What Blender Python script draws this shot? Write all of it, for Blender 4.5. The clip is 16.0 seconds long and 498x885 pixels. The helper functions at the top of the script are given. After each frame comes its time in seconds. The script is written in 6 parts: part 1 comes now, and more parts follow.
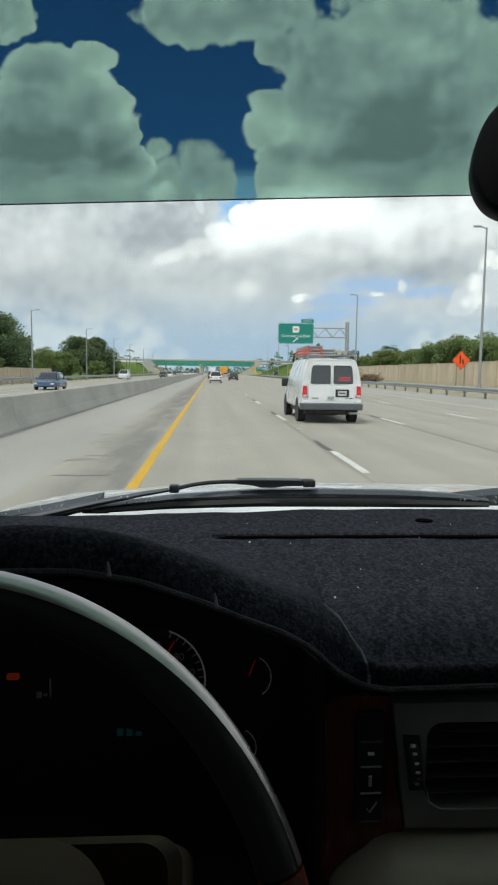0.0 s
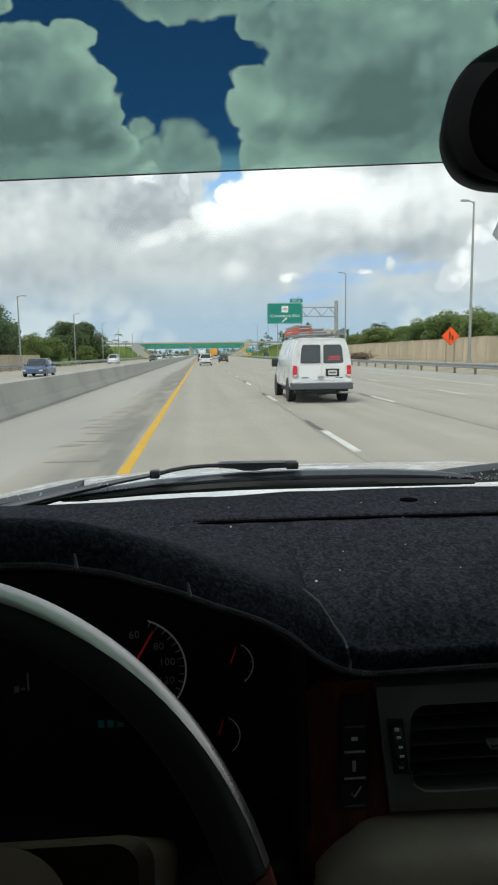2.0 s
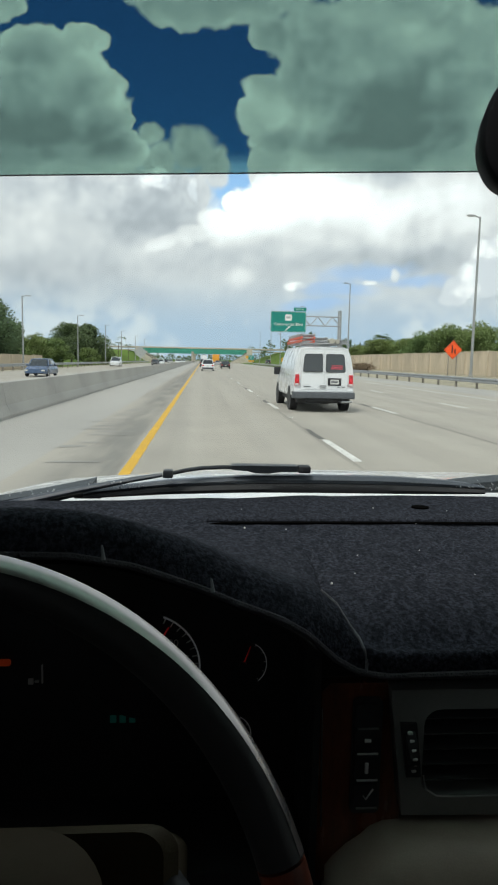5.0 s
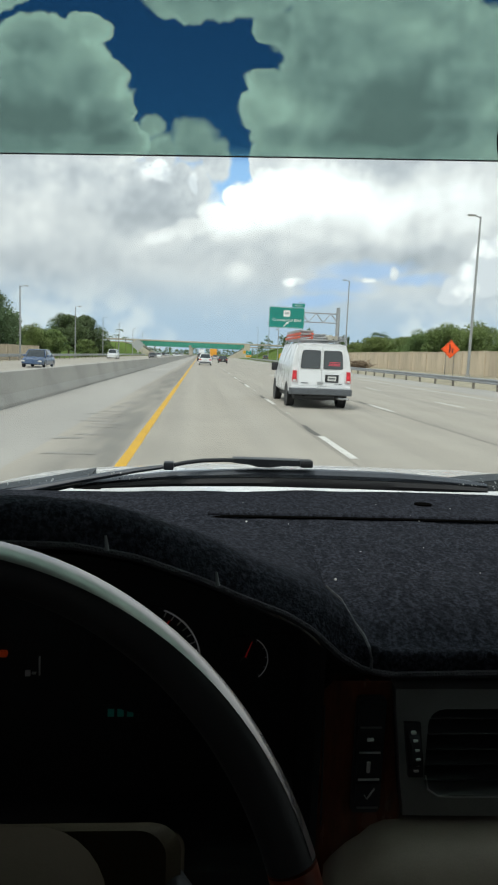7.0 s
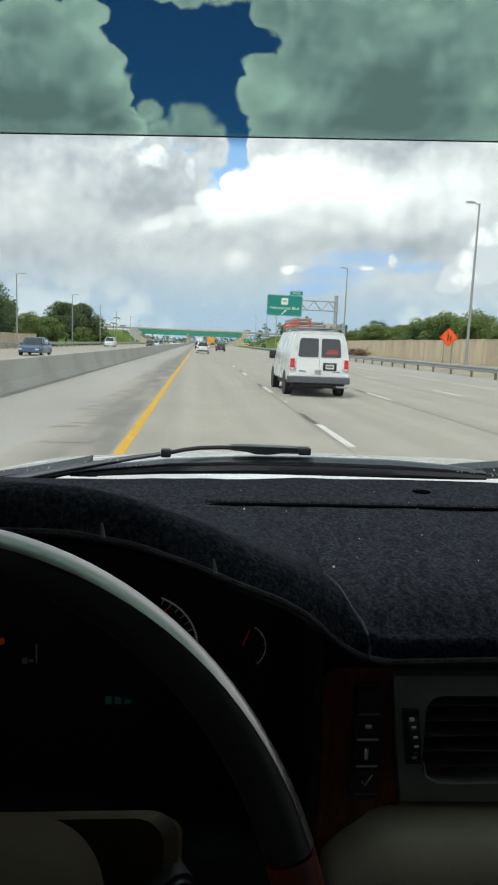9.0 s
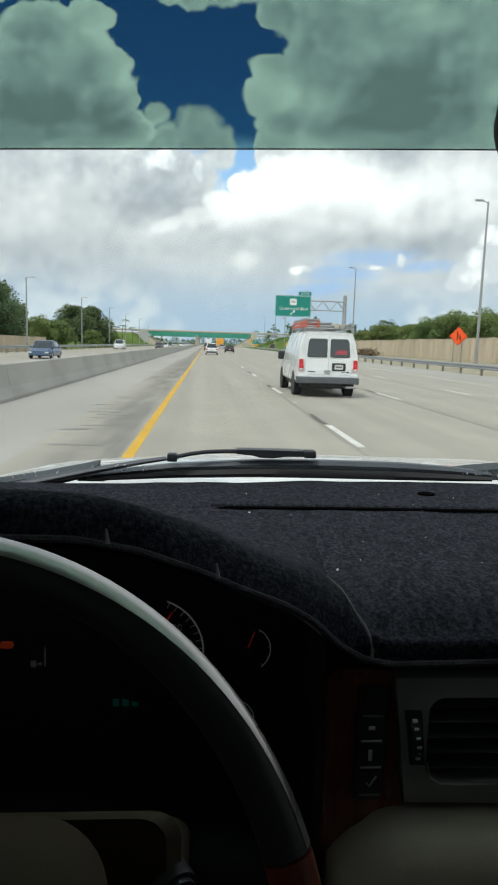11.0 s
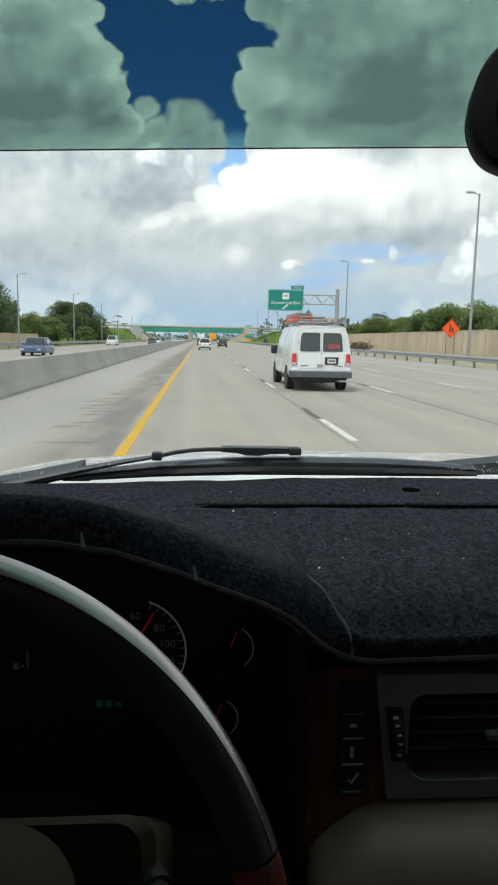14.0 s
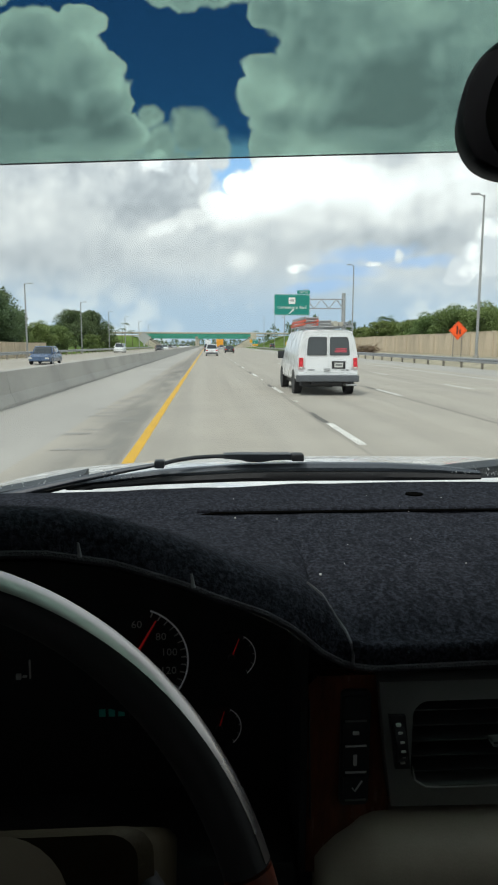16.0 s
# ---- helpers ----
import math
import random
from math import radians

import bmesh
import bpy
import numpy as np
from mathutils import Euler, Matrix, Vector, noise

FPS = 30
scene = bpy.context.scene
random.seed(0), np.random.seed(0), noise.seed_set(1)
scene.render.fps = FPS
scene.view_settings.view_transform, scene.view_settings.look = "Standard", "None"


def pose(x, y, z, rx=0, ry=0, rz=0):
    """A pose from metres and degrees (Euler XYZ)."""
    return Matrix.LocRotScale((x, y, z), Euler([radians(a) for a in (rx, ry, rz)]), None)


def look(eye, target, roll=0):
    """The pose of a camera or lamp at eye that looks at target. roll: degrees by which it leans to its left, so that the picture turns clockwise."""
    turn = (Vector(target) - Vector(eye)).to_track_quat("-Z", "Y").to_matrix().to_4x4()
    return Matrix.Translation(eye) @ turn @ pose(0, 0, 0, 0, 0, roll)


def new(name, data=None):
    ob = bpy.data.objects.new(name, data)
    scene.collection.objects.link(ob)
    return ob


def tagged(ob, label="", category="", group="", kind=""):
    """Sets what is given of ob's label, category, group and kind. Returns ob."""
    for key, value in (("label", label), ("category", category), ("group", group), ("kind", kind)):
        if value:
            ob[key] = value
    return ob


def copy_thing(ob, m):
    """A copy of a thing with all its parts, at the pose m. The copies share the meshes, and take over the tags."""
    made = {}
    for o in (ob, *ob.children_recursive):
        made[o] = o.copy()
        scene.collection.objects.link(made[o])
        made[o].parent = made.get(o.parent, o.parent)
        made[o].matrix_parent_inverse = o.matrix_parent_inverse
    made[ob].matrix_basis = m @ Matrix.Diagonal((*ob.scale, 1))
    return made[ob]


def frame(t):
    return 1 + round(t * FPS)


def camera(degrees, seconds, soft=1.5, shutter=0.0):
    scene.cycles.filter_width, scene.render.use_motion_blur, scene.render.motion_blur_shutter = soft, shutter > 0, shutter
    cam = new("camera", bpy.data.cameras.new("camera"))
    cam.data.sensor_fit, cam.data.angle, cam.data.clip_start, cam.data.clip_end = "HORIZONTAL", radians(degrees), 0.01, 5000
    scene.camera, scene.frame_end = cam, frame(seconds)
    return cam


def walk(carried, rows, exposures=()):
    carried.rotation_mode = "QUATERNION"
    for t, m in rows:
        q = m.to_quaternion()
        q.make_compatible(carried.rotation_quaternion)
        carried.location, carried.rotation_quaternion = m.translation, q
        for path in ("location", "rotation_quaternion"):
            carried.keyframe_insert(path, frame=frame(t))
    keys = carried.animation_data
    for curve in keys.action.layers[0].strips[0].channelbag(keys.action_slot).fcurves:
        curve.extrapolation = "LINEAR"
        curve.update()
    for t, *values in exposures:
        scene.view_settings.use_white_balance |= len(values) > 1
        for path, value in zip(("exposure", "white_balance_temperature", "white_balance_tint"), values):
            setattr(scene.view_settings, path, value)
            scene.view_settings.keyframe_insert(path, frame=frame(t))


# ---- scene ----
cam = camera(40.98, 16.0, soft=2.2)
# seconds, eye (x, y, z), yaw, pitch, roll: the small sway of a phone held inside the car
ROWS = [
    (0.0, 0.0154, -0.0375, 1.6372, -3.35, -6.02, 0.76),
    (0.5, -0.0144, -0.0134, 1.6138, -3.56, -6.79, 3.03),
    (1.0, 0.0362, -0.0306, 1.6418, -2.90, -7.05, -1.01),
    (1.5, 0.0272, -0.0103, 1.6305, -3.63, -7.33, 0.13),
    (2.0, 0.0379, -0.0163, 1.6367, -4.03, -7.61, -0.70),
    (2.5, 0.0292, -0.0180, 1.6356, -4.04, -7.86, -0.13),
    (3.0, 0.0294, -0.0141, 1.6341, -4.01, -7.77, -0.23),
    (3.5, 0.0170, -0.0228, 1.6349, -3.89, -7.54, 0.37),
    (4.0, 0.0142, -0.0225, 1.6333, -3.90, -7.36, 0.67),
    (6.5, 0.0033, -0.0150, 1.6262, -4.36, -6.70, 1.91),
    (7.0, -0.0008, -0.0068, 1.6231, -4.47, -7.41, 2.39),
    (7.5, -0.0186, 0.0037, 1.6100, -4.58, -7.83, 3.73),
    (8.0, 0.0144, -0.0037, 1.6291, -4.48, -8.33, 1.19),
    (8.5, 0.0086, -0.0011, 1.6244, -4.68, -8.32, 1.78),
    (9.0, 0.0000, 0.0001, 1.6200, -4.70, -8.40, 2.40),
    (9.5, 0.0214, 0.0063, 1.6249, -4.61, -8.51, 0.89),
    (10.0, 0.0157, -0.0027, 1.6278, -4.38, -8.42, 1.15),
    (12.5, 0.0047, -0.0119, 1.6254, -3.55, -8.29, 2.23),
    (13.0, 0.0580, -0.0080, 1.6415, -3.64, -8.26, -1.08),
    (13.5, 0.0223, -0.0025, 1.6275, -4.50, -8.60, 1.65),
    (14.0, 0.0248, -0.0094, 1.6330, -4.36, -8.79, 1.19),
    (14.5, 0.0319, -0.0134, 1.6385, -3.77, -8.77, 0.56),
    (15.0, 0.0379, -0.0186, 1.6402, -3.41, -8.13, -0.12),
    (15.5, 0.0139, -0.0146, 1.6310, -3.85, -8.14, 1.85),
    (16.0, 0.0367, -0.0098, 1.6358, -3.62, -8.36, 0.22),
]
# the eye the rows are counted from, and the scale of the cabin round it
EYE, CABIN = Vector((0.0, 0.0, 1.62)), 0.85
walk(cam, [(t, pose(CABIN * x, CABIN * y, EYE.z + CABIN * (z - EYE.z), 0, 0, yaw) @ pose(0, 0, 0, 90 + pitch) @ pose(0, 0, 0, 0, 0, roll)) for t, x, y, z, yaw, pitch, roll in ROWS],
     exposures=[(0.0, -0.12), (3.5, -0.05), (12.0, 0.0), (16.0, 0.0)])

# ---------------------------------------------------------------- sky and sun
SUN_EL, SUN_ROT = 58.0, 215.0
world = bpy.data.worlds.new("sky")
scene.world = world
world.use_nodes = True


class Nodes:
    """Short hand for building node trees."""

    def __init__(self, tree):
        self.t, self.n, self.l = tree, tree.nodes, tree.links

    def put(self, sock, value):
        if isinstance(value, bpy.types.NodeSocket):
            self.l.new(value, sock)
        elif value is not None:
            sock.default_value = value

    def math(self, op, a, b=None, c=None, clamp=False):
        m = self.n.new("ShaderNodeMath")
        m.operation, m.use_clamp = op, clamp
        for s, v in zip(m.inputs, (a, b, c)):
            self.put(s, v)
        return m.outputs[0]

    def vmath(self, op, a, b=None):
        m = self.n.new("ShaderNodeVectorMath")
        m.operation = op
        self.put(m.inputs[0], a)
        if b is not None:
            self.put(m.inputs[3 if op == "SCALE" else 1], b)
        return m.outputs["Value" if op == "LENGTH" else "Vector"]

    def noise(self, vec, scale, detail=4.0, rough=0.55, colour=False, lac=2.0):
        m = self.n.new("ShaderNodeTexNoise")
        self.put(m.inputs["Vector"], vec)
        m.inputs["Scale"].default_value, m.inputs["Detail"].default_value = scale, detail
        m.inputs["Roughness"].default_value, m.inputs["Lacunarity"].default_value = rough, lac
        return m.outputs["Color" if colour else "Fac"]

    def ramp(self, v, a, b, c=0.0, d=1.0, smooth=True):
        m = self.n.new("ShaderNodeMapRange")
        m.interpolation_type = "SMOOTHSTEP" if smooth else "LINEAR"
        for s, x in zip(m.inputs, (v, a, b, c, d)):
            self.put(s, x)
        return m.outputs[0]

    def mix(self, f, a, b, mode="MIX"):
        m = self.n.new("ShaderNodeMix")
        m.data_type, m.blend_type = "RGBA", mode
        self.put(m.inputs[0], f), self.put(m.inputs[6], a), self.put(m.inputs[7], b)
        return m.outputs[2]

    def ellipse(self, vec, cu, cw, ru, rw, turn=0.0):
        m = self.n.new("ShaderNodeMapping")
        m.vector_type = "TEXTURE"
        self.put(m.inputs[0], vec)
        m.inputs[1].default_value, m.inputs[2].default_value, m.inputs[3].default_value = (cu, cw, 0), (0, 0, radians(turn)), (ru, rw, 1)
        return self.vmath("LENGTH", m.outputs[0])


def col(r, g, b):
    return (r, g, b, 1.0)


def build_sky():
    k = Nodes(world.node_tree)
    out, back = k.n["World Output"], k.n["Background"]
    ray = k.n.new("ShaderNodeTexCoord").outputs["Generated"]
    sep = k.n.new("ShaderNodeSeparateXYZ")
    k.put(sep.inputs[0], ray)
    x, y, z = sep.outputs
    ahead = k.math("MAXIMUM", y, 0.12)
    u, w = k.math("DIVIDE", x, ahead), k.math("DIVIDE", z, ahead)
    comb = k.n.new("ShaderNodeCombineXYZ")
    k.put(comb.inputs[0], u), k.put(comb.inputs[1], w)
    flat = comb.outputs[0]
    # billowing edges
    warp = k.vmath("SUBTRACT", k.noise(flat, 7.0, 6.0, 0.6, True), (0.5, 0.5, 0.5))
    p = k.vmath("ADD", flat, k.vmath("SCALE", warp, 0.05))
    fine = k.vmath("ADD", flat, k.vmath("SCALE", warp, 0.045))
    curl = k.n.new("ShaderNodeTexVoronoi")
    curl.feature, curl.voronoi_dimensions = "SMOOTH_F1", "2D"
    k.put(curl.inputs["Vector"], k.vmath("ADD", flat, k.vmath("SCALE", warp, 0.04)))
    curl.inputs["Scale"].default_value, curl.inputs["Smoothness"].default_value = 24.0, 0.25
    curl.inputs["Detail"].default_value, curl.inputs["Roughness"].default_value = 0.7, 0.4
    tiny = k.n.new("ShaderNodeTexVoronoi")
    tiny.feature, tiny.voronoi_dimensions = "SMOOTH_F1", "2D"
    k.put(tiny.inputs["Vector"], k.vmath("ADD", flat, k.vmath("SCALE", warp, 0.04)))
    tiny.inputs["Scale"].default_value, tiny.inputs["Smoothness"].default_value = 62.0, 0.3
    puff = k.math("ADD", k.math("MULTIPLY", curl.outputs["Distance"], 0.7), k.math("MULTIPLY", tiny.outputs["Distance"], 0.32))

    ragged = k.noise(flat, 21.0, 7.0, 0.65)
    last = [w]

    def oval(vec, cu, cw, ru, rw, turn=0.0):
        """Distance from an ellipse's centre; each one waits for the one before, which keeps the tree small in memory."""
        last[0] = k.ellipse(k.vmath("ADD", vec, k.math("MULTIPLY", last[0], 1e-7)), cu, cw, ru, rw, turn)
        return last[0]

    def union(vec, blobs, inner, outer, bulge=-0.5):
        total = None
        for b in blobs:
            e = oval(vec, *b)
            total = e if total is None else k.math("MINIMUM", total, e)
        total = k.math("ADD", k.math("ADD", total, k.math("MULTIPLY", k.math("SUBTRACT", ragged, 0.5), 0.42)), k.math("MULTIPLY", k.math("SUBTRACT", 0.40, puff), bulge))
        return total, k.ramp(total, outer, inner)

    # heaped masses that leave openings of blue between them
    LEFT_MASS = [(-0.253, 0.344, 0.144, 0.080, 3), (-0.193, 0.399, 0.062, 0.051, 3), (-0.170, 0.372, 0.063, 0.042, 3), (-0.143, 0.337, 0.045, 0.037, 3), (-0.127, 0.290, 0.045, 0.034, 3), (-0.170, 0.436, 0.036, 0.027, 3), (-0.238, 0.424, 0.067, 0.039, 3), (-0.216, 0.266, 0.116, 0.045, 3), (-0.296, 0.496, 0.059, 0.041, 3)]
    MIDDLE_MASS = [(-0.082, 0.312, 0.019, 0.018, 3), (-0.067, 0.279, 0.033, 0.027, 3), (-0.020, 0.298, 0.038, 0.031, 3), (-0.090, 0.228, 0.119, 0.057, 3), (-0.035, 0.239, 0.061, 0.038, 3), (-0.129, 0.149, 0.255, 0.109, 3), (0.017, 0.272, 0.021, 0.036, 3), (-0.270, 0.210, 0.170, 0.068, 3)]
    RIGHT_MASS = [(0.092, 0.458, 0.036, 0.022, 3), (0.086, 0.386, 0.033, 0.029, 3), (0.077, 0.352, 0.038, 0.031, 3), (0.103, 0.317, 0.044, 0.035, 3), (0.119, 0.276, 0.047, 0.035, 3), (0.153, 0.395, 0.069, 0.089, 3), (0.281, 0.404, 0.196, 0.164, 3), (0.224, 0.278, 0.165, 0.092, 3), (0.148, 0.453, 0.073, 0.043, 3), (0.328, 0.230, 0.254, 0.158, 3), (0.020, 0.509, 0.133, 0.052, 3), (-0.038, 0.498, 0.067, 0.039, 3), (0.078, 0.277, 0.023, 0.035, 3)]
    FRONT_BANK = [(-0.059, 0.165, 0.032, 0.014, 17), (-0.021, 0.177, 0.039, 0.020, 23), (0.019, 0.199, 0.039, 0.026, 23), (0.040, 0.227, 0.018, 0.017, 3), (0.071, 0.221, 0.047, 0.032, 3), (0.111, 0.237, 0.059, 0.043, 3), (0.177, 0.229, 0.091, 0.055, 3), (0.097, 0.183, 0.099, 0.033, 3), (0.231, 0.238, 0.052, 0.039, 3)]
    PUFFS = [(-0.079, 0.257, 0.036, 0.017, 3), (-0.015, 0.247, 0.010, 0.020, 3), (0.138, 0.111, 0.022, 0.007, 3), (0.108, 0.075, 0.013, 0.006, 3), (0.285, 0.130, 0.011, 0.013, 3), (0.243, 0.119, 0.015, 0.005, 3)]
    RIGHT_HEAP = [(0.428, 0.134, 0.058, 0.033, 28), (0.451, 0.160, 0.052, 0.041, 3), (0.388, 0.115, 0.037, 0.021, 23), (0.365, 0.103, 0.019, 0.009, 3)]
    TONES_HIGH = [(-0.170, 0.433, 0.042, 0.032, 3, 0.16), (-0.128, 0.378, 0.028, 0.043, 3, 0.10), (-0.238, 0.309, 0.099, 0.032, 3, -0.18), (-0.135, 0.308, 0.047, 0.022, 3, -0.12), (-0.204, 0.398, 0.030, 0.029, 3, 0.06), (0.081, 0.364, 0.037, 0.044, 3, 0.17), (0.130, 0.341, 0.045, 0.034, 3, 0.10), (-0.092, 0.307, 0.023, 0.022, 3, 0.10), (0.197, 0.319, 0.090, 0.020, 3, -0.13), (0.259, 0.365, 0.074, 0.041, 3, -0.13), (0.297, 0.465, 0.049, 0.025, 3, 0.14), (0.345, 0.333, 0.134, 0.018, 3, -0.13)]
    TONES_LOW = [(-0.239, 0.204, 0.070, 0.045, 3, 0.05), (-0.098, 0.205, 0.071, 0.038, 3, -0.12), (-0.239, 0.120, 0.110, 0.031, 3, -0.10), (-0.176, 0.076, 0.152, 0.029, 3, -0.10), (0.127, 0.242, 0.106, 0.054, 13, 0.34), (0.232, 0.224, 0.067, 0.047, 3, 0.22), (0.164, 0.171, 0.058, 0.021, 3, 0.10), (0.051, 0.202, 0.049, 0.035, 23, 0.24), (0.283, 0.155, 0.119, 0.024, 3, -0.12), (0.050, 0.119, 0.021, 0.014, 3, 0.14), (0.327, 0.250, 0.127, 0.039, 3, 0.14), (-0.023, 0.099, 0.049, 0.024, 3, 0.05), (0.410, 0.266, 0.102, 0.055, 3, 0.13), (0.347, 0.215, 0.128, 0.048, 3, 0.16), (-0.073, 0.156, 0.048, 0.019, 15, 0.14)]
    LOW_BLUE = [(0.242, 0.132, 0.085, 0.016, 6), (0.201, 0.107, 0.059, 0.016, 3), (0.316, 0.123, 0.060, 0.011, 3), (0.169, 0.085, 0.068, 0.011, 3)]
    d_left, in_left = union(p, LEFT_MASS, 0.92, 1.03, -0.30)
    d_mid, in_mid = union(p, MIDDLE_MASS, 0.74, 1.12, -0.40)
    d_right, in_right = union(p, RIGHT_MASS, 0.90, 1.05, -0.30)
    d_front, front = union(p, FRONT_BANK, 0.72, 1.10, -0.60)
    _, puffs = union(fine, PUFFS, 0.62, 1.08, -0.9)
    d_heap, heap = union(fine, RIGHT_HEAP, 0.86, 1.10, -0.7)
    _, low_gap = union(fine, LOW_BLUE, 0.3, 1.3, -0.4)
    cover = k.math("MAXIMUM", k.math("MAXIMUM", k.math("MAXIMUM", in_left, in_mid), k.math("MAXIMUM", k.ramp(w, 0.235, 0.20), k.math("MAXIMUM", k.ramp(w, 0.55, 0.60), k.ramp(k.math("ABSOLUTE", u), 0.40, 0.46)))), k.math("MAXIMUM", in_right, front))
    # billows: brighter on the side towards the sun
    calm = k.vmath("ADD", flat, k.vmath("SCALE", warp, 0.03))
    here = k.noise(calm, 9.0, 6.0, 0.52)
    there = k.noise(k.vmath("ADD", calm, (0.016, -0.022, 0.0)), 9.0, 6.0, 0.52)
    relief = k.math("MULTIPLY", k.math("SUBTRACT", here, there), 1.2)
    crisp = k.math("SUBTRACT", k.noise(calm, 30.0, 5.0, 0.6), k.noise(k.vmath("ADD", calm, (0.005, -0.007, 0.0)), 30.0, 5.0, 0.6))
    relief = k.math("ADD", relief, k.math("MULTIPLY", crisp, 0.45))
    for size, gain in ((22.0, 0.28), (50.0, 0.18)):
        heads = k.n.new("ShaderNodeTexVoronoi")
        heads.feature, heads.voronoi_dimensions = "SMOOTH_F1", "2D"
        k.put(heads.inputs["Vector"], k.vmath("ADD", calm, (0.006, -0.008, 0.0)))
        heads.inputs["Scale"].default_value, heads.inputs["Smoothness"].default_value = size, 0.4
        heads.inputs["Detail"].default_value, heads.inputs["Roughness"].default_value = 1.5, 0.45
        relief = k.math("ADD", relief, k.math("MULTIPLY", k.math("SUBTRACT", 0.40, heads.outputs["Distance"]), gain))
    rolls = k.noise(calm, 4.2, 3.0, 0.5)
    # clear sky behind the clouds
    sky = k.n.new("ShaderNodeTexSky")
    sky.sky_type, sky.sun_disc, sky.sun_elevation, sky.sun_rotation = "NISHITA", False, radians(SUN_EL), radians(SUN_ROT)
    sky.dust_density, sky.ozone_density = 0.6, 3.0
    blue = k.mix(1.0, k.vmath("SCALE", sky.outputs[0], 0.1), k.mix(k.ramp(w, 0.27, 0.30), col(1.9, 2.0, 1.9), col(0.27, 0.55, 0.90)), "MULTIPLY")
    # clouds: each mass brightest along its own edge
    level = k.math("ADD", k.ramp(w, 0.22, 0.30, 0.80, 0.71), k.math("MULTIPLY", k.math("SUBTRACT", rolls, 0.5), k.ramp(w, 0.22, 0.30, 0.22, 0.4)))
    for tones, strength in ((TONES_HIGH, 1.7), (TONES_LOW, 1.35)):
        for cu, cw, ru, rw, turn, gain in tones:
            level = k.math("ADD", level, k.ramp(oval(p, cu, cw, ru, rw, turn), 1.5, 0.1, 0.0, gain * strength))
    high = k.ramp(w, 0.24, 0.30)
    for d, inside, gain in ((d_left, in_left, 0.26), (d_mid, in_mid, 0.12), (d_right, in_right, 0.15)):
        edge = k.math("MULTIPLY", k.math("MULTIPLY", inside, high), k.ramp(d, 0.40, 1.0))
        level = k.math("ADD", level, k.math("MULTIPLY", edge, gain))
    bank = k.math("MULTIPLY", k.math("MULTIPLY", front, k.ramp(u, 0.30, 0.12)), k.ramp(k.math("SUBTRACT", w, k.math("MULTIPLY", k.math("MINIMUM", u, 0.07), 0.5)), 0.125, 0.20))
    level = k.math("ADD", level, k.math("MULTIPLY", bank, k.ramp(u, -0.10, 0.03, 0.10, 0.26)))
    level = k.math("ADD", level, k.math("MULTIPLY", relief, k.math("SUBTRACT", k.ramp(w, 0.05, 0.30, 0.24, 0.55), k.math("MULTIPLY", bank, 0.15))))
    level = k.math("MAXIMUM", level, 0.42)
    cloud = k.mix(1.0, k.mix(k.ramp(level, 0.45, 1.0), col(0.90, 0.975, 1.03), col(0.985, 1.0, 0.975)), level, "MULTIPLY")
    haze = k.mix(k.ramp(k.math("ADD", rolls, k.math("MULTIPLY", relief, 0.5)), 0.4, 0.62), col(0.50, 0.64, 0.77), col(0.74, 0.82, 0.86))
    cloud = k.mix(k.ramp(w, 0.13, 0.035), cloud, haze)
    whole = k.mix(cover, blue, cloud)
    whole = k.mix(k.math("MULTIPLY", low_gap, 0.7), whole, col(0.42, 0.64, 0.95))
    lit = k.mix(k.ramp(relief, -0.2, 0.15), col(0.80, 0.84, 0.86), col(1.2, 1.2, 1.16))
    whole = k.mix(k.math("MULTIPLY", k.math("MAXIMUM", puffs, heap), k.ramp(w, 0.05, 0.09)), whole, lit)
    # the rest of the sky: the same broken overcast all round
    far = k.noise(ray, 3.0, 6.0, 0.58)
    rest = k.mix(k.ramp(far, 0.38, 0.62), col(0.68, 0.75, 0.79), col(1.22, 1.25, 1.20))
    whole = k.mix(k.ramp(y, 0.14, 0.5), rest, whole)
    k.put(back.inputs["Color"], k.mix(1.0, whole, col(0.965, 1.0, 1.02), "MULTIPLY"))
    back.inputs["Strength"].default_value = 1.0


build_sky()

sun = new("sun", bpy.data.lights.new("sun", "SUN"))
sun.data.energy, sun.data.angle, sun.data.color = 2.1, radians(12), (1.0, 0.96, 0.9)
a, e = radians(SUN_ROT), radians(SUN_EL)
sun.matrix_world = look((0, 0, 50), (-math.sin(a) * math.cos(e), -math.cos(a) * math.cos(e), 50 - math.sin(e)))

# ---------------------------------------------------------------- materials


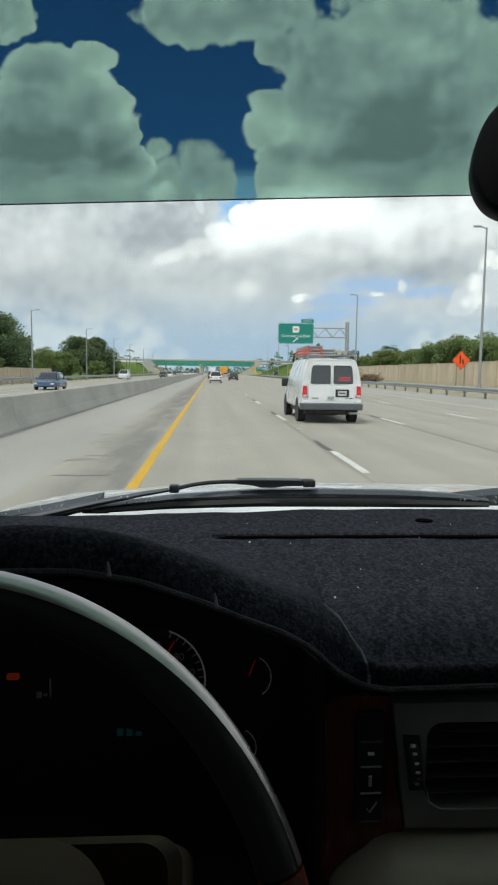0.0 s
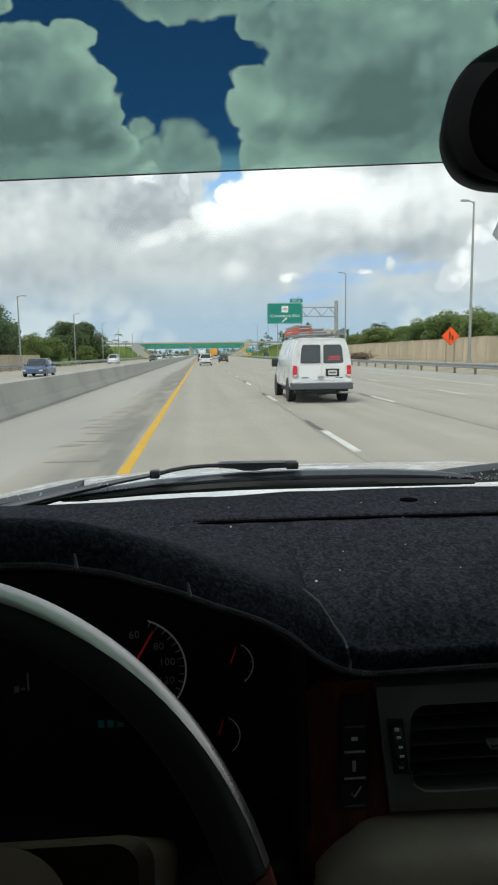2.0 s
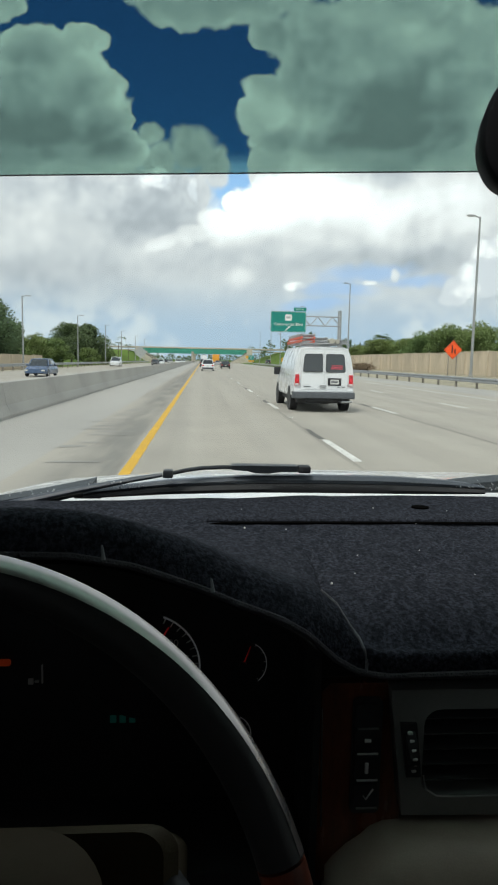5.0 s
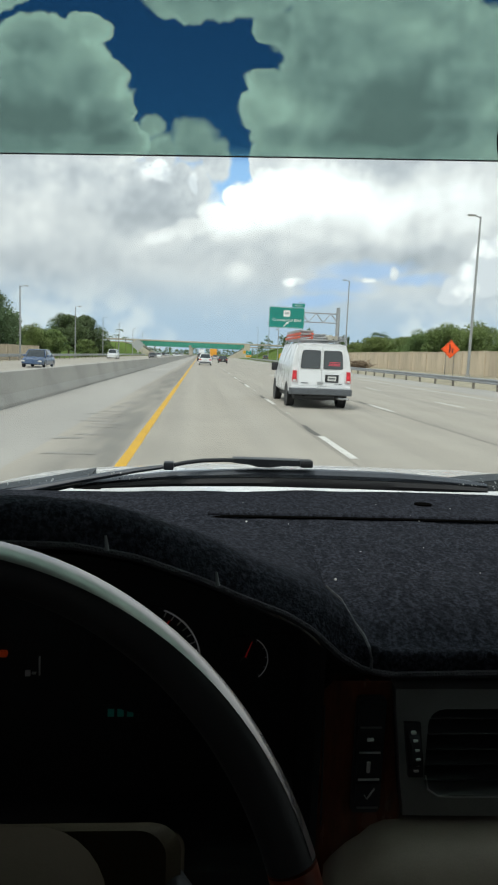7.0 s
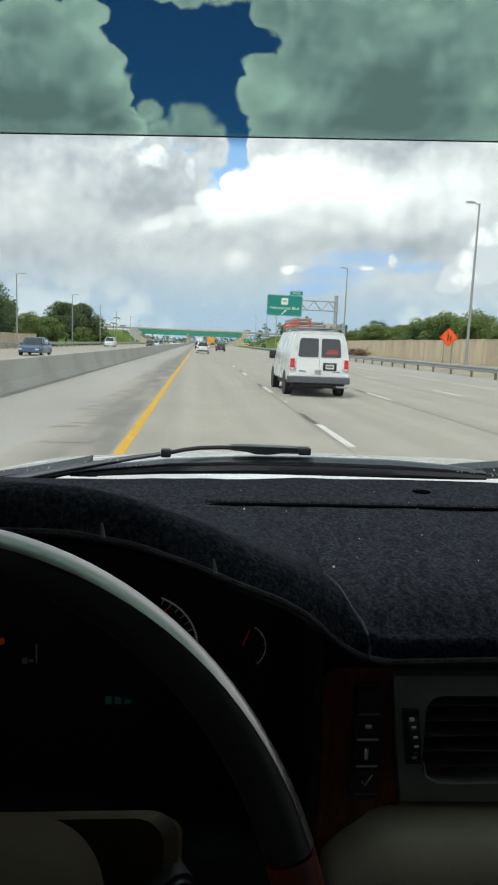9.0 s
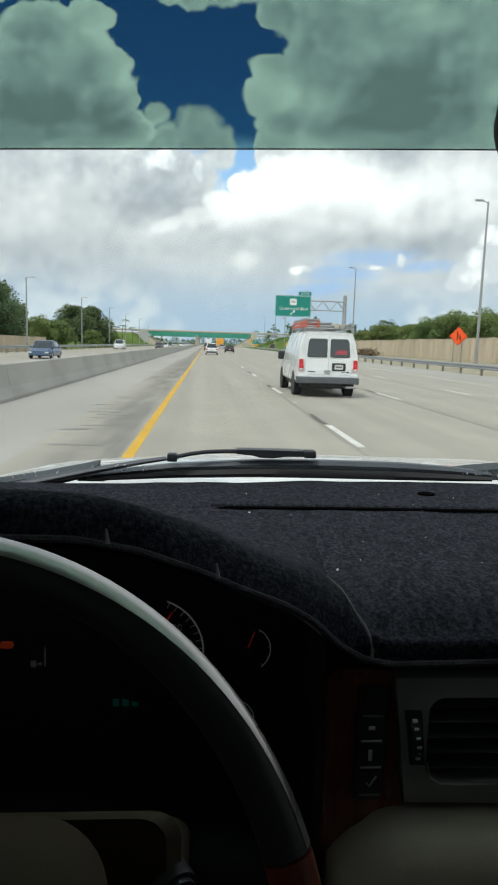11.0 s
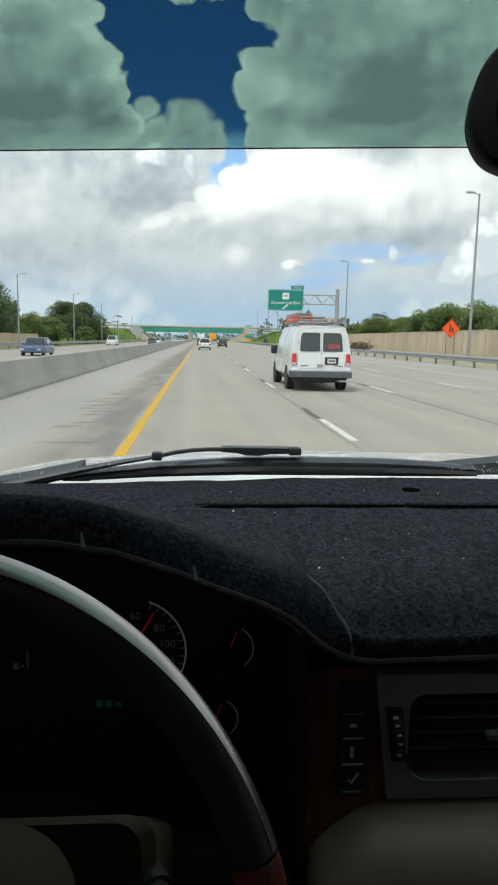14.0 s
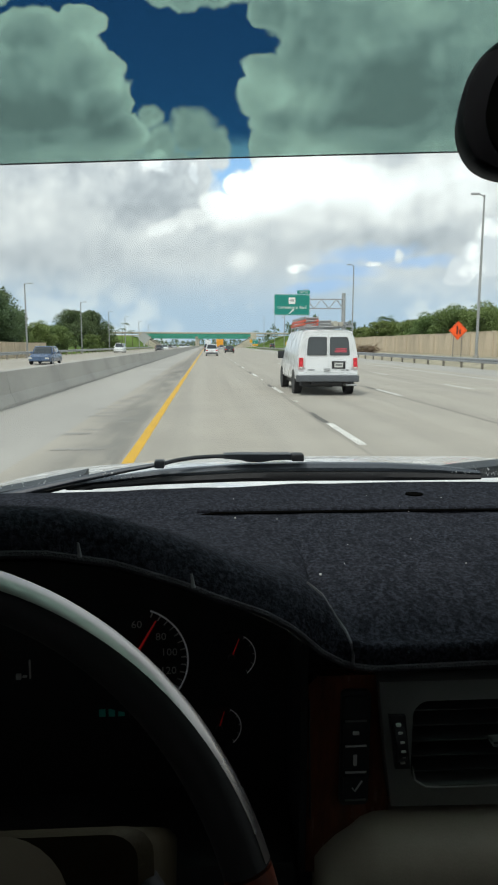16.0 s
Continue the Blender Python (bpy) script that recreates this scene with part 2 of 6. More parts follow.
def surface(name, base, rough=0.6, metal=0.0, vary=0.15, scale=3.0, grain=80.0, bump=0.15, stain=0.0, coat=0.0, spec=0.5, sheen=0.0, depth=0.01, stretch=(1, 1, 1), island=0.0):
    """A surface with stains and grain at two scales, in metres."""
    m = bpy.data.materials.new(name)
    m.use_nodes = True
    k = Nodes(m.node_tree)
    b = k.n["Principled BSDF"]
    pos = k.n.new("ShaderNodeTexCoord").outputs["Object"]
    pos = k.vmath("MULTIPLY", pos, stretch)
    big, small = k.noise(pos, scale, 5.0, 0.6), k.noise(pos, grain, 3.0, 0.6)
    f = k.math("ADD", k.ramp(big, 0.3, 0.7, -vary, vary, False), k.ramp(small, 0.3, 0.7, -vary * 0.5, vary * 0.5, False))
    if island:
        info = k.n.new("ShaderNodeObjectInfo").outputs["Random"]
        f = k.math("ADD", f, k.ramp(info, 0, 1, -island, island, False))
    c = k.mix(1.0, col(*base), k.math("ADD", f, 1.0), "MULTIPLY")
    if stain:
        c = k.mix(k.ramp(k.noise(pos, scale * 0.45, 6.0, 0.65), 0.52, 0.72, 0.0, stain), c, col(*(v * 0.45 for v in base)))
    k.put(b.inputs["Base Color"], c)
    k.put(b.inputs["Roughness"], k.math("ADD", k.ramp(big, 0.3, 0.7, -0.07, 0.07, False), rough, clamp=True))
    b.inputs["Metallic"].default_value, b.inputs["Specular IOR Level"].default_value = metal, spec
    b.inputs["Coat Weight"].default_value, b.inputs["Sheen Weight"].default_value = coat, sheen
    if bump:
        bp = k.n.new("ShaderNodeBump")
        bp.inputs["Strength"].default_value, bp.inputs["Distance"].default_value = bump, depth
        k.put(bp.inputs["Height"], small)
        k.put(b.inputs["Normal"], bp.outputs[0])
    return m


def pane(name, tint, gloss=0.03):
    """Thin clear sheet: lets light straight through, tinted, with a mirror gloss that grows at a slant."""
    m = bpy.data.materials.new(name)
    m.use_nodes = True
    k = Nodes(m.node_tree)
    k.n.remove(k.n["Principled BSDF"])
    clear, shine, mixer = k.n.new("ShaderNodeBsdfTransparent"), k.n.new("ShaderNodeBsdfGlossy"), k.n.new("ShaderNodeMixShader")
    clear.inputs[0].default_value = col(*tint)
    shine.inputs["Roughness"].default_value = 0.02
    fr = k.n.new("ShaderNodeFresnel")
    fr.inputs[0].default_value = 1.45
    k.put(mixer.inputs[0], k.math("MULTIPLY", fr.outputs[0], gloss))
    k.put(mixer.inputs[1], clear.outputs[0]), k.put(mixer.inputs[2], shine.outputs[0])
    k.put(k.n["Material Output"].inputs[0], mixer.outputs[0])
    return m


def glow(name, colour, power):
    m = bpy.data.materials.new(name)
    m.use_nodes = True
    b = m.node_tree.nodes["Principled BSDF"]
    b.inputs["Base Color"].default_value = col(*colour)
    b.inputs["Emission Color"].default_value = col(*colour)
    b.inputs["Emission Strength"].default_value = power
    return m


def felt_material():
    """Short black pile, mottled, with painted shade in its pits and specks of lint."""
    m = bpy.data.materials.new("black_felt")
    m.use_nodes = True
    k = Nodes(m.node_tree)
    b = k.n["Principled BSDF"]
    pos = k.n.new("ShaderNodeTexCoord").outputs["Object"]
    pile = k.noise(pos, 210.0, 3.0, 0.7)
    worn = k.noise(pos, 14.0, 4.0, 0.6)
    pit_shade = k.noise(k.vmath("MULTIPLY", pos, (1.0, 0.6, 1.0)), 92.0, 3.0, 0.65)
    c = k.mix(k.ramp(pile, 0.36, 0.66), col(0.011, 0.0125, 0.0155), col(0.044, 0.049, 0.063))
    c = k.mix(k.ramp(worn, 0.35, 0.7, 0.0, 0.3), c, col(0.030, 0.033, 0.040))
    # pits between tufts darkened: their shade is put into the base colour
    c = k.mix(k.ramp(pit_shade, 0.36, 0.56, 0.6, 0.0), c, col(0.008, 0.009, 0.012))
    lint = k.n.new("ShaderNodeTexVoronoi")
    k.put(lint.inputs["Vector"], pos)
    lint.inputs["Scale"].default_value = 70.0
    speck = k.math("MULTIPLY", k.ramp(lint.outputs["Distance"], 0.09, 0.04), k.ramp(k.noise(pos, 21.0, 2.0), 0.56, 0.62))
    k.put(b.inputs["Base Color"], k.mix(speck, c, col(0.13, 0.13, 0.13)))
    b.inputs["Roughness"].default_value, b.inputs["Specular IOR Level"].default_value = 1.0, 0.06
    bp = k.n.new("ShaderNodeBump")
    bp.inputs["Strength"].default_value, bp.inputs["Distance"].default_value = 1.0, 0.0022
    k.put(bp.inputs["Height"], k.math("ADD", pile, k.math("MULTIPLY", k.noise(pos, 90.0, 2.0), 1.2)))
    k.put(b.inputs["Normal"], bp.outputs[0])
    return m


def road_material():
    """Worn light concrete: dark wheel tracks along the lanes, patches, fine grain."""
    m = surface("worn_concrete_road", (0.37, 0.343, 0.296), 0.85, vary=0.10, scale=0.5, grain=45, bump=0.2, spec=0.3)
    k = Nodes(m.node_tree)
    b = k.n["Principled BSDF"]
    pos = k.n.new("ShaderNodeTexCoord").outputs["Object"]
    sep = k.n.new("ShaderNodeSeparateXYZ")
    k.put(sep.inputs[0], pos)
    old = b.inputs["Base Color"].links[0].from_socket
    along = k.vmath("MULTIPLY", pos, (1.0, 0.02, 1.0))
    streak = k.ramp(k.noise(along, 1.3, 5.0, 0.6), 0.42, 0.68, 0.0, 0.30)
    lane = k.math("PINGPONG", k.math("ADD", sep.outputs[0], 1.25), 1.86)
    track = k.ramp(k.math("ABSOLUTE", k.math("SUBTRACT", lane, 1.0)), 0.55, 0.1, 0.0, 0.20)
    c = k.mix(track, old, col(0.44, 0.415, 0.37))
    c = k.mix(streak, c, col(0.215, 0.205, 0.185))
    joint = k.ramp(lane, 0.10, 0.02, 0.0, 0.5)
    c = k.mix(k.math("MULTIPLY", joint, k.ramp(k.noise(along, 2.0, 3.0), 0.48, 0.62)), c, col(0.13, 0.125, 0.115))
    # dark blotches beside the yellow line
    beside = k.math("MULTIPLY", k.math("MULTIPLY", k.ramp(sep.outputs[0], -1.15, -1.35), k.ramp(sep.outputs[0], -2.5, -1.7)), k.ramp(k.noise(k.vmath("MULTIPLY", pos, (1.0, 0.22, 1.0)), 1.1, 5.0, 0.65), 0.36, 0.58, 0.15, 0.8))
    c = k.mix(beside, c, col(0.19, 0.185, 0.17))
    k.put(b.inputs["Base Color"], c)
    return m


def leaf_material(name, dark, light):
    m = bpy.data.materials.new(name)
    m.use_nodes = True
    k = Nodes(m.node_tree)
    b = k.n["Principled BSDF"]
    isl = k.n.new("ShaderNodeNewGeometry").outputs["Random Per Island"]
    rnd = k.n.new("ShaderNodeObjectInfo").outputs["Random"]
    pos = k.n.new("ShaderNodeTexCoord").outputs["Object"]
    f = k.math("ADD", k.math("MULTIPLY", isl, 0.38), k.math("MULTIPLY", k.noise(pos, 0.5, 3.0), 0.75))
    c = k.mix(f, col(*dark), col(*light))
    c = k.mix(k.math("MULTIPLY", rnd, 0.35), c, col(light[0] * 1.3, light[1] * 0.95, light[2] * 0.8))
    k.put(b.inputs["Base Color"], c)
    b.inputs["Roughness"].default_value, b.inputs["Specular IOR Level"].default_value = 0.6, 0.3
    thru, mixer = k.n.new("ShaderNodeBsdfTranslucent"), k.n.new("ShaderNodeMixShader")
    k.put(thru.inputs[0], c)
    mixer.inputs[0].default_value = 0.4
    k.put(mixer.inputs[1], b.outputs[0]), k.put(mixer.inputs[2], thru.outputs[0])
    k.put(k.n["Material Output"].inputs[0], mixer.outputs[0])
    return m


FELT = felt_material()
TAB = surface("pale_grey_tab", (0.16, 0.165, 0.175), 0.8, vary=0.1, bump=0)
HEM = surface("felt_hem", (0.060, 0.060, 0.066), 0.95, vary=0.3, scale=30, grain=300, bump=0.5, spec=0.05)
BLACK = surface("black_plastic", (0.016, 0.017, 0.019), 0.55, vary=0.25, scale=8, grain=600, bump=0.15, depth=0.001)
GLOSSBLACK = surface("gloss_black_rubber", (0.016, 0.019, 0.023), 0.38, vary=0.25, scale=14, grain=200, bump=0.1, depth=0.001)
# bright metal for the highlight painted on the steering wheel rim
RIM_HIGHLIGHT = surface("satin_grey_trim", (0.52, 0.475, 0.46), 0.30, metal=1.0, vary=0.0, bump=0.0)
MIRRORBLACK = surface("matt_black_plastic", (0.006, 0.0068, 0.009), 0.8, vary=0.2, scale=8, grain=600, bump=0.1, depth=0.001, spec=0.2)
WOOD = surface("red_brown_burl_wood", (0.12, 0.034, 0.015), 0.25, vary=0.45, scale=22, grain=160, bump=0.02, coat=0.6, stretch=(1, 1, 0.25))
SILVER = surface("pewter_plastic", (0.21, 0.22, 0.21), 0.45, metal=0.2, vary=0.1, scale=12, grain=500, bump=0.1, depth=0.0006)
CHROME = surface("chrome", (0.62, 0.62, 0.62), 0.2, metal=1.0, vary=0.05, bump=0)
DARKTAN = surface("dark_brown_vinyl", (0.058, 0.045, 0.027), 0.65, spec=0.2, vary=0.12, scale=9, grain=500, bump=0.3, depth=0.0008)
TAN = surface("grey_beige_vinyl", (0.33, 0.27, 0.22), 0.55, vary=0.12, scale=9, grain=500, bump=0.3, depth=0.0008)
# glossless black for the fold's painted shade and the dark of the sensor opening
HOLE_SHADE = surface("unlit_black", (0.003, 0.003, 0.003), 1.0, spec=0.0, vary=0.1, bump=0)
PRINT = surface("white_print", (0.62, 0.62, 0.60), 0.6, vary=0.05, bump=0)
HEADLINER = surface("beige_grey_headliner", (0.17, 0.158, 0.14), 0.9, vary=0.1, scale=6, grain=300, bump=0.3)
NEEDLE = glow("lit_red_needle", (0.75, 0.02, 0.02), 0.055)
AMBER = glow("amber_warning_lamp", (0.9, 0.10, 0.02), 0.03)
TEAL = glow("teal_display", (0.03, 0.30, 0.24), 0.012)
SIDEGLASS = pane("lightly_tinted_side_glass", (0.52, 0.53, 0.53), 0.8)
REARGLASS = pane("dark_tinted_rear_glass", (0.22, 0.222, 0.22), 0.8)
SIDECLEAR = pane("tinted_side_glass", (0.42, 0.43, 0.43), 0.8)
GLASS = pane("clear_windscreen_glass", (0.97, 0.99, 0.985), 0.08)
TINT = pane("green_shade_film", (0.53, 0.645, 0.595), 0.1)
MIRROR = surface("mirror_glass", (0.22, 0.24, 0.25), 0.06, metal=1.0, vary=0.02, bump=0)
WHITEPAINT = surface("white_car_paint", (0.74, 0.755, 0.77), 0.3, vary=0.04, scale=2, grain=60, bump=0, coat=0.5, stain=0.12)
WETWHITE = surface("wet_white_bonnet_paint", (0.66, 0.66, 0.66), 0.25, vary=0.24, scale=7, grain=240, bump=0.05, coat=0.5)
ROAD = road_material()
CONCRETE = surface("weathered_concrete", (0.385, 0.372, 0.345), 0.9, vary=0.2, scale=0.8, grain=30, bump=0.3, stain=0.45, stretch=(1, 0.4, 1), island=0.04)
SHOULDER = surface("pale_shoulder_concrete", (0.365, 0.352, 0.325), 0.88, vary=0.12, scale=0.35, grain=40, bump=0.2, stain=0.3, stretch=(1, 0.25, 1))
GROUND = surface("grass", (0.105, 0.16, 0.035), 0.95, vary=0.35, scale=0.12, grain=3.0, bump=0.6, depth=0.05, spec=0.1)
TANWALL = surface("tan_precast_panel", (0.55, 0.455, 0.34), 0.9, vary=0.18, scale=0.9, grain=14, bump=0.3, stain=0.55, stretch=(1, 1, 0.3), island=0.06)
STEEL = surface("galvanised_steel", (0.40, 0.41, 0.42), 0.5, metal=0.6, vary=0.12, scale=2, grain=40, bump=0.05)
POLE = surface("grey_aluminium_pole", (0.33, 0.34, 0.34), 0.5, metal=0.35, vary=0.1, scale=1, grain=30, bump=0)
YELLOW = surface("yellow_road_paint", (0.62, 0.36, 0.035), 0.75, vary=0.18, scale=1.5, grain=40, bump=0.2, stain=0.25)
WHITELINE = surface("white_road_paint", (0.64, 0.63, 0.59), 0.75, vary=0.25, scale=2.5, grain=40, bump=0.2, stain=0.55)
TAR = surface("dark_tar_patch", (0.12, 0.115, 0.105), 0.85, vary=0.3, scale=2, grain=40, bump=0.3)
SIGNGREEN = surface("green_sign_sheeting", (0.002, 0.225, 0.185), 0.45, vary=0.05, scale=1, grain=40, bump=0)
ORANGE = surface("orange_sign_sheeting", (0.98, 0.105, 0.010), 0.5, vary=0.04, bump=0)
SIGNYELLOW = surface("yellow_sign_sheeting", (0.85, 0.42, 0.02), 0.5, vary=0.04, bump=0)
SIGNBACK = surface("bare_aluminium_sign_back", (0.42, 0.43, 0.43), 0.5, metal=0.4, vary=0.08, bump=0)
GIRDER = surface("green_girder_paint", (0.06, 0.34, 0.25), 0.6, vary=0.12, scale=0.5, grain=10, bump=0, stain=0.2)
BEIGE = surface("beige_painted_concrete", (0.50, 0.45, 0.37), 0.9, vary=0.1, scale=0.4, grain=12, bump=0.1, stain=0.2)
DARKGLASS = surface("dark_vehicle_glass", (0.025, 0.032, 0.038), 0.08, vary=0.1, bump=0, coat=0.6)
TYRE = surface("tyre_rubber", (0.022, 0.022, 0.023), 0.8, vary=0.2, scale=8, grain=80, bump=0.2)
BUMPER = surface("grey_bumper_plastic", (0.075, 0.082, 0.092), 0.5, vary=0.15, scale=6, grain=120, bump=0.1)
REDLENS = surface("red_lamp_lens", (0.55, 0.012, 0.02), 0.2, vary=0.1, bump=0, coat=0.6)
CLEARLENS = surface("clear_lamp_lens", (0.6, 0.6, 0.58), 0.2, vary=0.1, bump=0, coat=0.6)
REDFIBRE = surface("red_orange_fibreglass", (0.62, 0.13, 0.08), 0.6, vary=0.15, scale=3, grain=60, bump=0.1)
BARK = surface("grey_brown_bark", (0.12, 0.095, 0.07), 0.95, vary=0.3, scale=2, grain=20, bump=0.6, depth=0.03)
LEAF = leaf_material("mid_green_leaves", (0.115, 0.18, 0.07), (0.23, 0.32, 0.12))
DARKLEAF = leaf_material("dark_green_leaves", (0.08, 0.135, 0.07), (0.16, 0.235, 0.12))
DRY = surface("dry_brown_brush", (0.16, 0.11, 0.07), 0.95, vary=0.4, scale=3, grain=20, bump=0.5)

GRAVEL = surface("dry_gravel_verge", (0.33, 0.30, 0.22), 0.95, vary=0.25, scale=0.6, grain=12, bump=0.5, stain=0.3)

# ---------------------------------------------------------------- mesh helpers


def part(name, bm, material, parent=None, label="", smooth=True, at=None):
    """Links a bmesh as one mesh object, under a thing or a part where one is given."""
    me = bpy.data.meshes.new(name)
    bm.to_mesh(me)
    bm.free()
    for m in material if isinstance(material, (list, tuple)) else [material]:
        me.materials.append(m)
    if smooth:
        me.polygons.foreach_set("use_smooth", [True] * len(me.polygons))
        me.set_sharp_from_angle(angle=radians(38))
    ob = new(name, me)
    if parent is not None:
        ob.parent = parent
    if at is not None:
        ob.matrix_basis = at
    if label:
        tagged(ob, label)
    return ob


def again(ob, m, parent=None):
    """One more piece on the same mesh."""
    o = new(ob.name.split(".")[0], ob.data)
    o.parent = parent if parent is not None else ob.parent
    o.matrix_basis = m
    return o


def thing(name, label, category, group="", kind="", at=None):
    ob = new(name)
    ob.empty_display_size = 0.1
    if at is not None:
        ob.matrix_basis = at
    return tagged(ob, label, category, group, kind)


def box(bm, x0, x1, y0, y1, z0, z1, bevel=0.0, seg=2):
    made = bmesh.ops.create_cube(bm, size=1.0, matrix=Matrix.LocRotScale(((x0 + x1) / 2, (y0 + y1) / 2, (z0 + z1) / 2), None, (abs(x1 - x0), abs(y1 - y0), abs(z1 - z0))))
    if bevel:
        edges = list({e for v in made["verts"] for e in v.link_edges})
        bmesh.ops.bevel(bm, geom=edges, offset=bevel, segments=seg, profile=0.5, affect="EDGES")
    return bm


def ring(bm, rings, closed=True, caps=True):
    """Skins a row of rings of points."""
    rows = [[bm.verts.new(p) for p in r] for r in rings]
    n = len(rows[0])
    for a, b in zip(rows, rows[1:]):
        for i in range(n if closed else n - 1):
            j = (i + 1) % n
            bm.faces.new((a[i], a[j], b[j], b[i]))
    if caps and closed:
        bm.faces.new(rows[0][::-1])
        bm.faces.new(rows[-1])
    return bm


def tube(bm, pts, radius, seg=8, flat=1.0):
    """A round or oval bar along points; radius is one number or one for each point."""
    pts = [Vector(p) for p in pts]
    rad = [float(r) for r in radius] if isinstance(radius, (list, tuple)) else [radius] * len(pts)
    rings = []
    for i, p in enumerate(pts):
        d = (pts[min(i + 1, len(pts) - 1)] - pts[max(i - 1, 0)]).normalized()
        side = d.cross(Vector((0, 0, 1)) if abs(d.z) < 0.95 else Vector((0, 1, 0))).normalized()
        up = side.cross(d)
        rings.append([p + rad[i] * (math.cos(t) * side + math.sin(t) * flat * up) for t in np.linspace(0, 2 * math.pi, seg, endpoint=False)])
    return ring(bm, rings)


def disc(bm, centre, axis, radius, thick, seg=24):
    c, d = Vector(centre), Vector(axis).normalized()
    return tube(bm, [c - d * thick / 2, c + d * thick / 2], radius, seg)


def plate(bm, outline, y0, y1, at=(0, 0, 0)):
    """An upright flat shape, outline in (x, z), from y0 to y1."""
    return ring(bm, [[(x + at[0], y0 + at[1], z + at[2]) for x, z in outline], [(x + at[0], y1 + at[1], z + at[2]) for x, z in outline]])


def rounded(x0, x1, z0, z1, r, seg=5):
    pts = []
    for cx, cz, a0 in ((x1 - r, z1 - r, 0), (x0 + r, z1 - r, 90), (x0 + r, z0 + r, 180), (x1 - r, z0 + r, 270)):
        pts += [(cx + r * math.cos(radians(a0 + 90 * i / seg)), cz + r * math.sin(radians(a0 + 90 * i / seg))) for i in range(seg + 1)]
    return pts


def fill(bm):
    bmesh.ops.recalc_face_normals(bm, faces=bm.faces)
    return bm


def B():
    return bmesh.new()


def words(text, size, material, at, parent, name="lettering", depth=0.004):
    """Lettering in the built-in font, as a mesh."""
    c = bpy.data.curves.new(name, "FONT")
    c.body, c.size, c.align_x, c.align_y, c.extrude, c.resolution_u = text, size, "CENTER", "CENTER", depth, 2
    o = new(name, c)
    me = bpy.data.meshes.new_from_object(o.evaluated_get(bpy.context.evaluated_depsgraph_get()))
    bpy.data.objects.remove(o)
    me.materials.clear()
    me.materials.append(material)
    o = new(name, me)
    o.parent, o.matrix_basis = parent, at
    return o

# ---------------------------------------------------------------- ground and roads
NEAR, FAR = -60.0, 520.0


def smooth01(v, a, b):
    t = min(1.0, max(0.0, (v - a) / (b - a)))
    return t * t * (3 - 2 * t)


def ground_height(x, y):
    """Flat under the roads, a low verge on both sides, banks up to the overpass."""
    h = -0.08 + 0.5 * smooth01(x, 19.3, 22.5) - 0.25 * smooth01(-x, 21, 24)
    bank = smooth01(y, 290, 345) * (1 - smooth01(y, 400, 470))
    h += 6.2 * bank * (smooth01(x, 26, 46) + smooth01(-x, 27, 40))
    return h


def build_ground():
    xs = [-3500, -1500, -700, -350, -200, -120, -80] + [-60 + 3 * i for i in range(13)] + [-22.5, -21, -19, -5, 0, 5, 18, 19.3, 20.4, 21.5, 22.5] + [24 + 3 * i for i in range(14)] + [80, 120, 200, 350, 700, 1500, 3500]
    ys = [-3500, -1200, -400, -150, -60, 0, 60, 120, 180, 240, 280] + [290 + 10 * i for i in range(19)] + [500, 560, 700, 1000, 1600, 2500, 4500]
    bm = B()
    rows = [[bm.verts.new((x, y, ground_height(x, y))) for x in xs] for y in ys]
    for a, b in zip(rows, rows[1:]):
        for i in range(len(xs) - 1):
            bm.faces.new((a[i], a[i + 1], b[i + 1], b[i]))
    return tagged(part("ground", bm, GROUND), "mown green grass verges and banks beside the motorway", "grass", kind="structure")


ground = build_ground()


def slab(name, x0, x1, y0, y1, z0, z1, material, label, category):
    bm = B()
    n = 24
    for i in range(n):
        a, b = y0 + (y1 - y0) * i / n, y0 + (y1 - y0) * (i + 1) / n
        v = [bm.verts.new(p) for p in ((x0, a, z1), (x1, a, z1), (x1, b, z1), (x0, b, z1))]
        bm.faces.new(v)
        for (p, q), (r, s) in (((v[3], v[0]), (x0, x0)), ((v[1], v[2]), (x1, x1))):
            w = [bm.verts.new((r, q.co.y, z0)), bm.verts.new((s, p.co.y, z0))]
            bm.faces.new((p, w[1], w[0], q))
    bmesh.ops.remove_doubles(bm, verts=bm.verts, dist=0.001)
    return tagged(part(name, bm, material, smooth=False), label, category, kind="structure")


road = slab("road", -2.6, 15.2, NEAR, FAR + 900, -0.1, 0.0, ROAD, "grey-beige concrete motorway lanes worn by tyres", "road")
slab("road_shoulder", -5.0, -2.604, NEAR, FAR + 900, -0.1, -0.003, SHOULDER, "pale concrete inner shoulder with tyre scuffs", "road")
slab("road_shoulder", 15.204, 19.2, NEAR, FAR + 900, -0.1, -0.003, SHOULDER, "pale concrete outer shoulder beside the guardrail", "road")
slab("road_opposite", -20.6, -5.75, NEAR, FAR + 900, -0.1, 0.0, ROAD, "opposite motorway carriageway of worn concrete", "road")


def build_verge(name, x0, x1, y0, y1, label):
    bm = B()
    xs, ys = np.linspace(x0, x1, 8), np.linspace(y0, y1, 12)
    rows = [[bm.verts.new((x, y, ground_height(x, y) + 0.03)) for x in xs] for y in ys]
    for a, b in zip(rows, rows[1:]):
        for i in range(len(xs) - 1):
            bm.faces.new((a[i], a[i + 1], b[i + 1], b[i]))
    tagged(part(name, bm, GRAVEL), label, "verge", kind="structure")


build_verge("verge", 19.25, 29.8, -20.0, 168.0, "dry gravel and thin grass between guardrail and noise wall")
build_verge("verge_opposite", -26.3, -20.7, -20.0, 300.0, "dry gravel verge beyond the opposite carriageway")


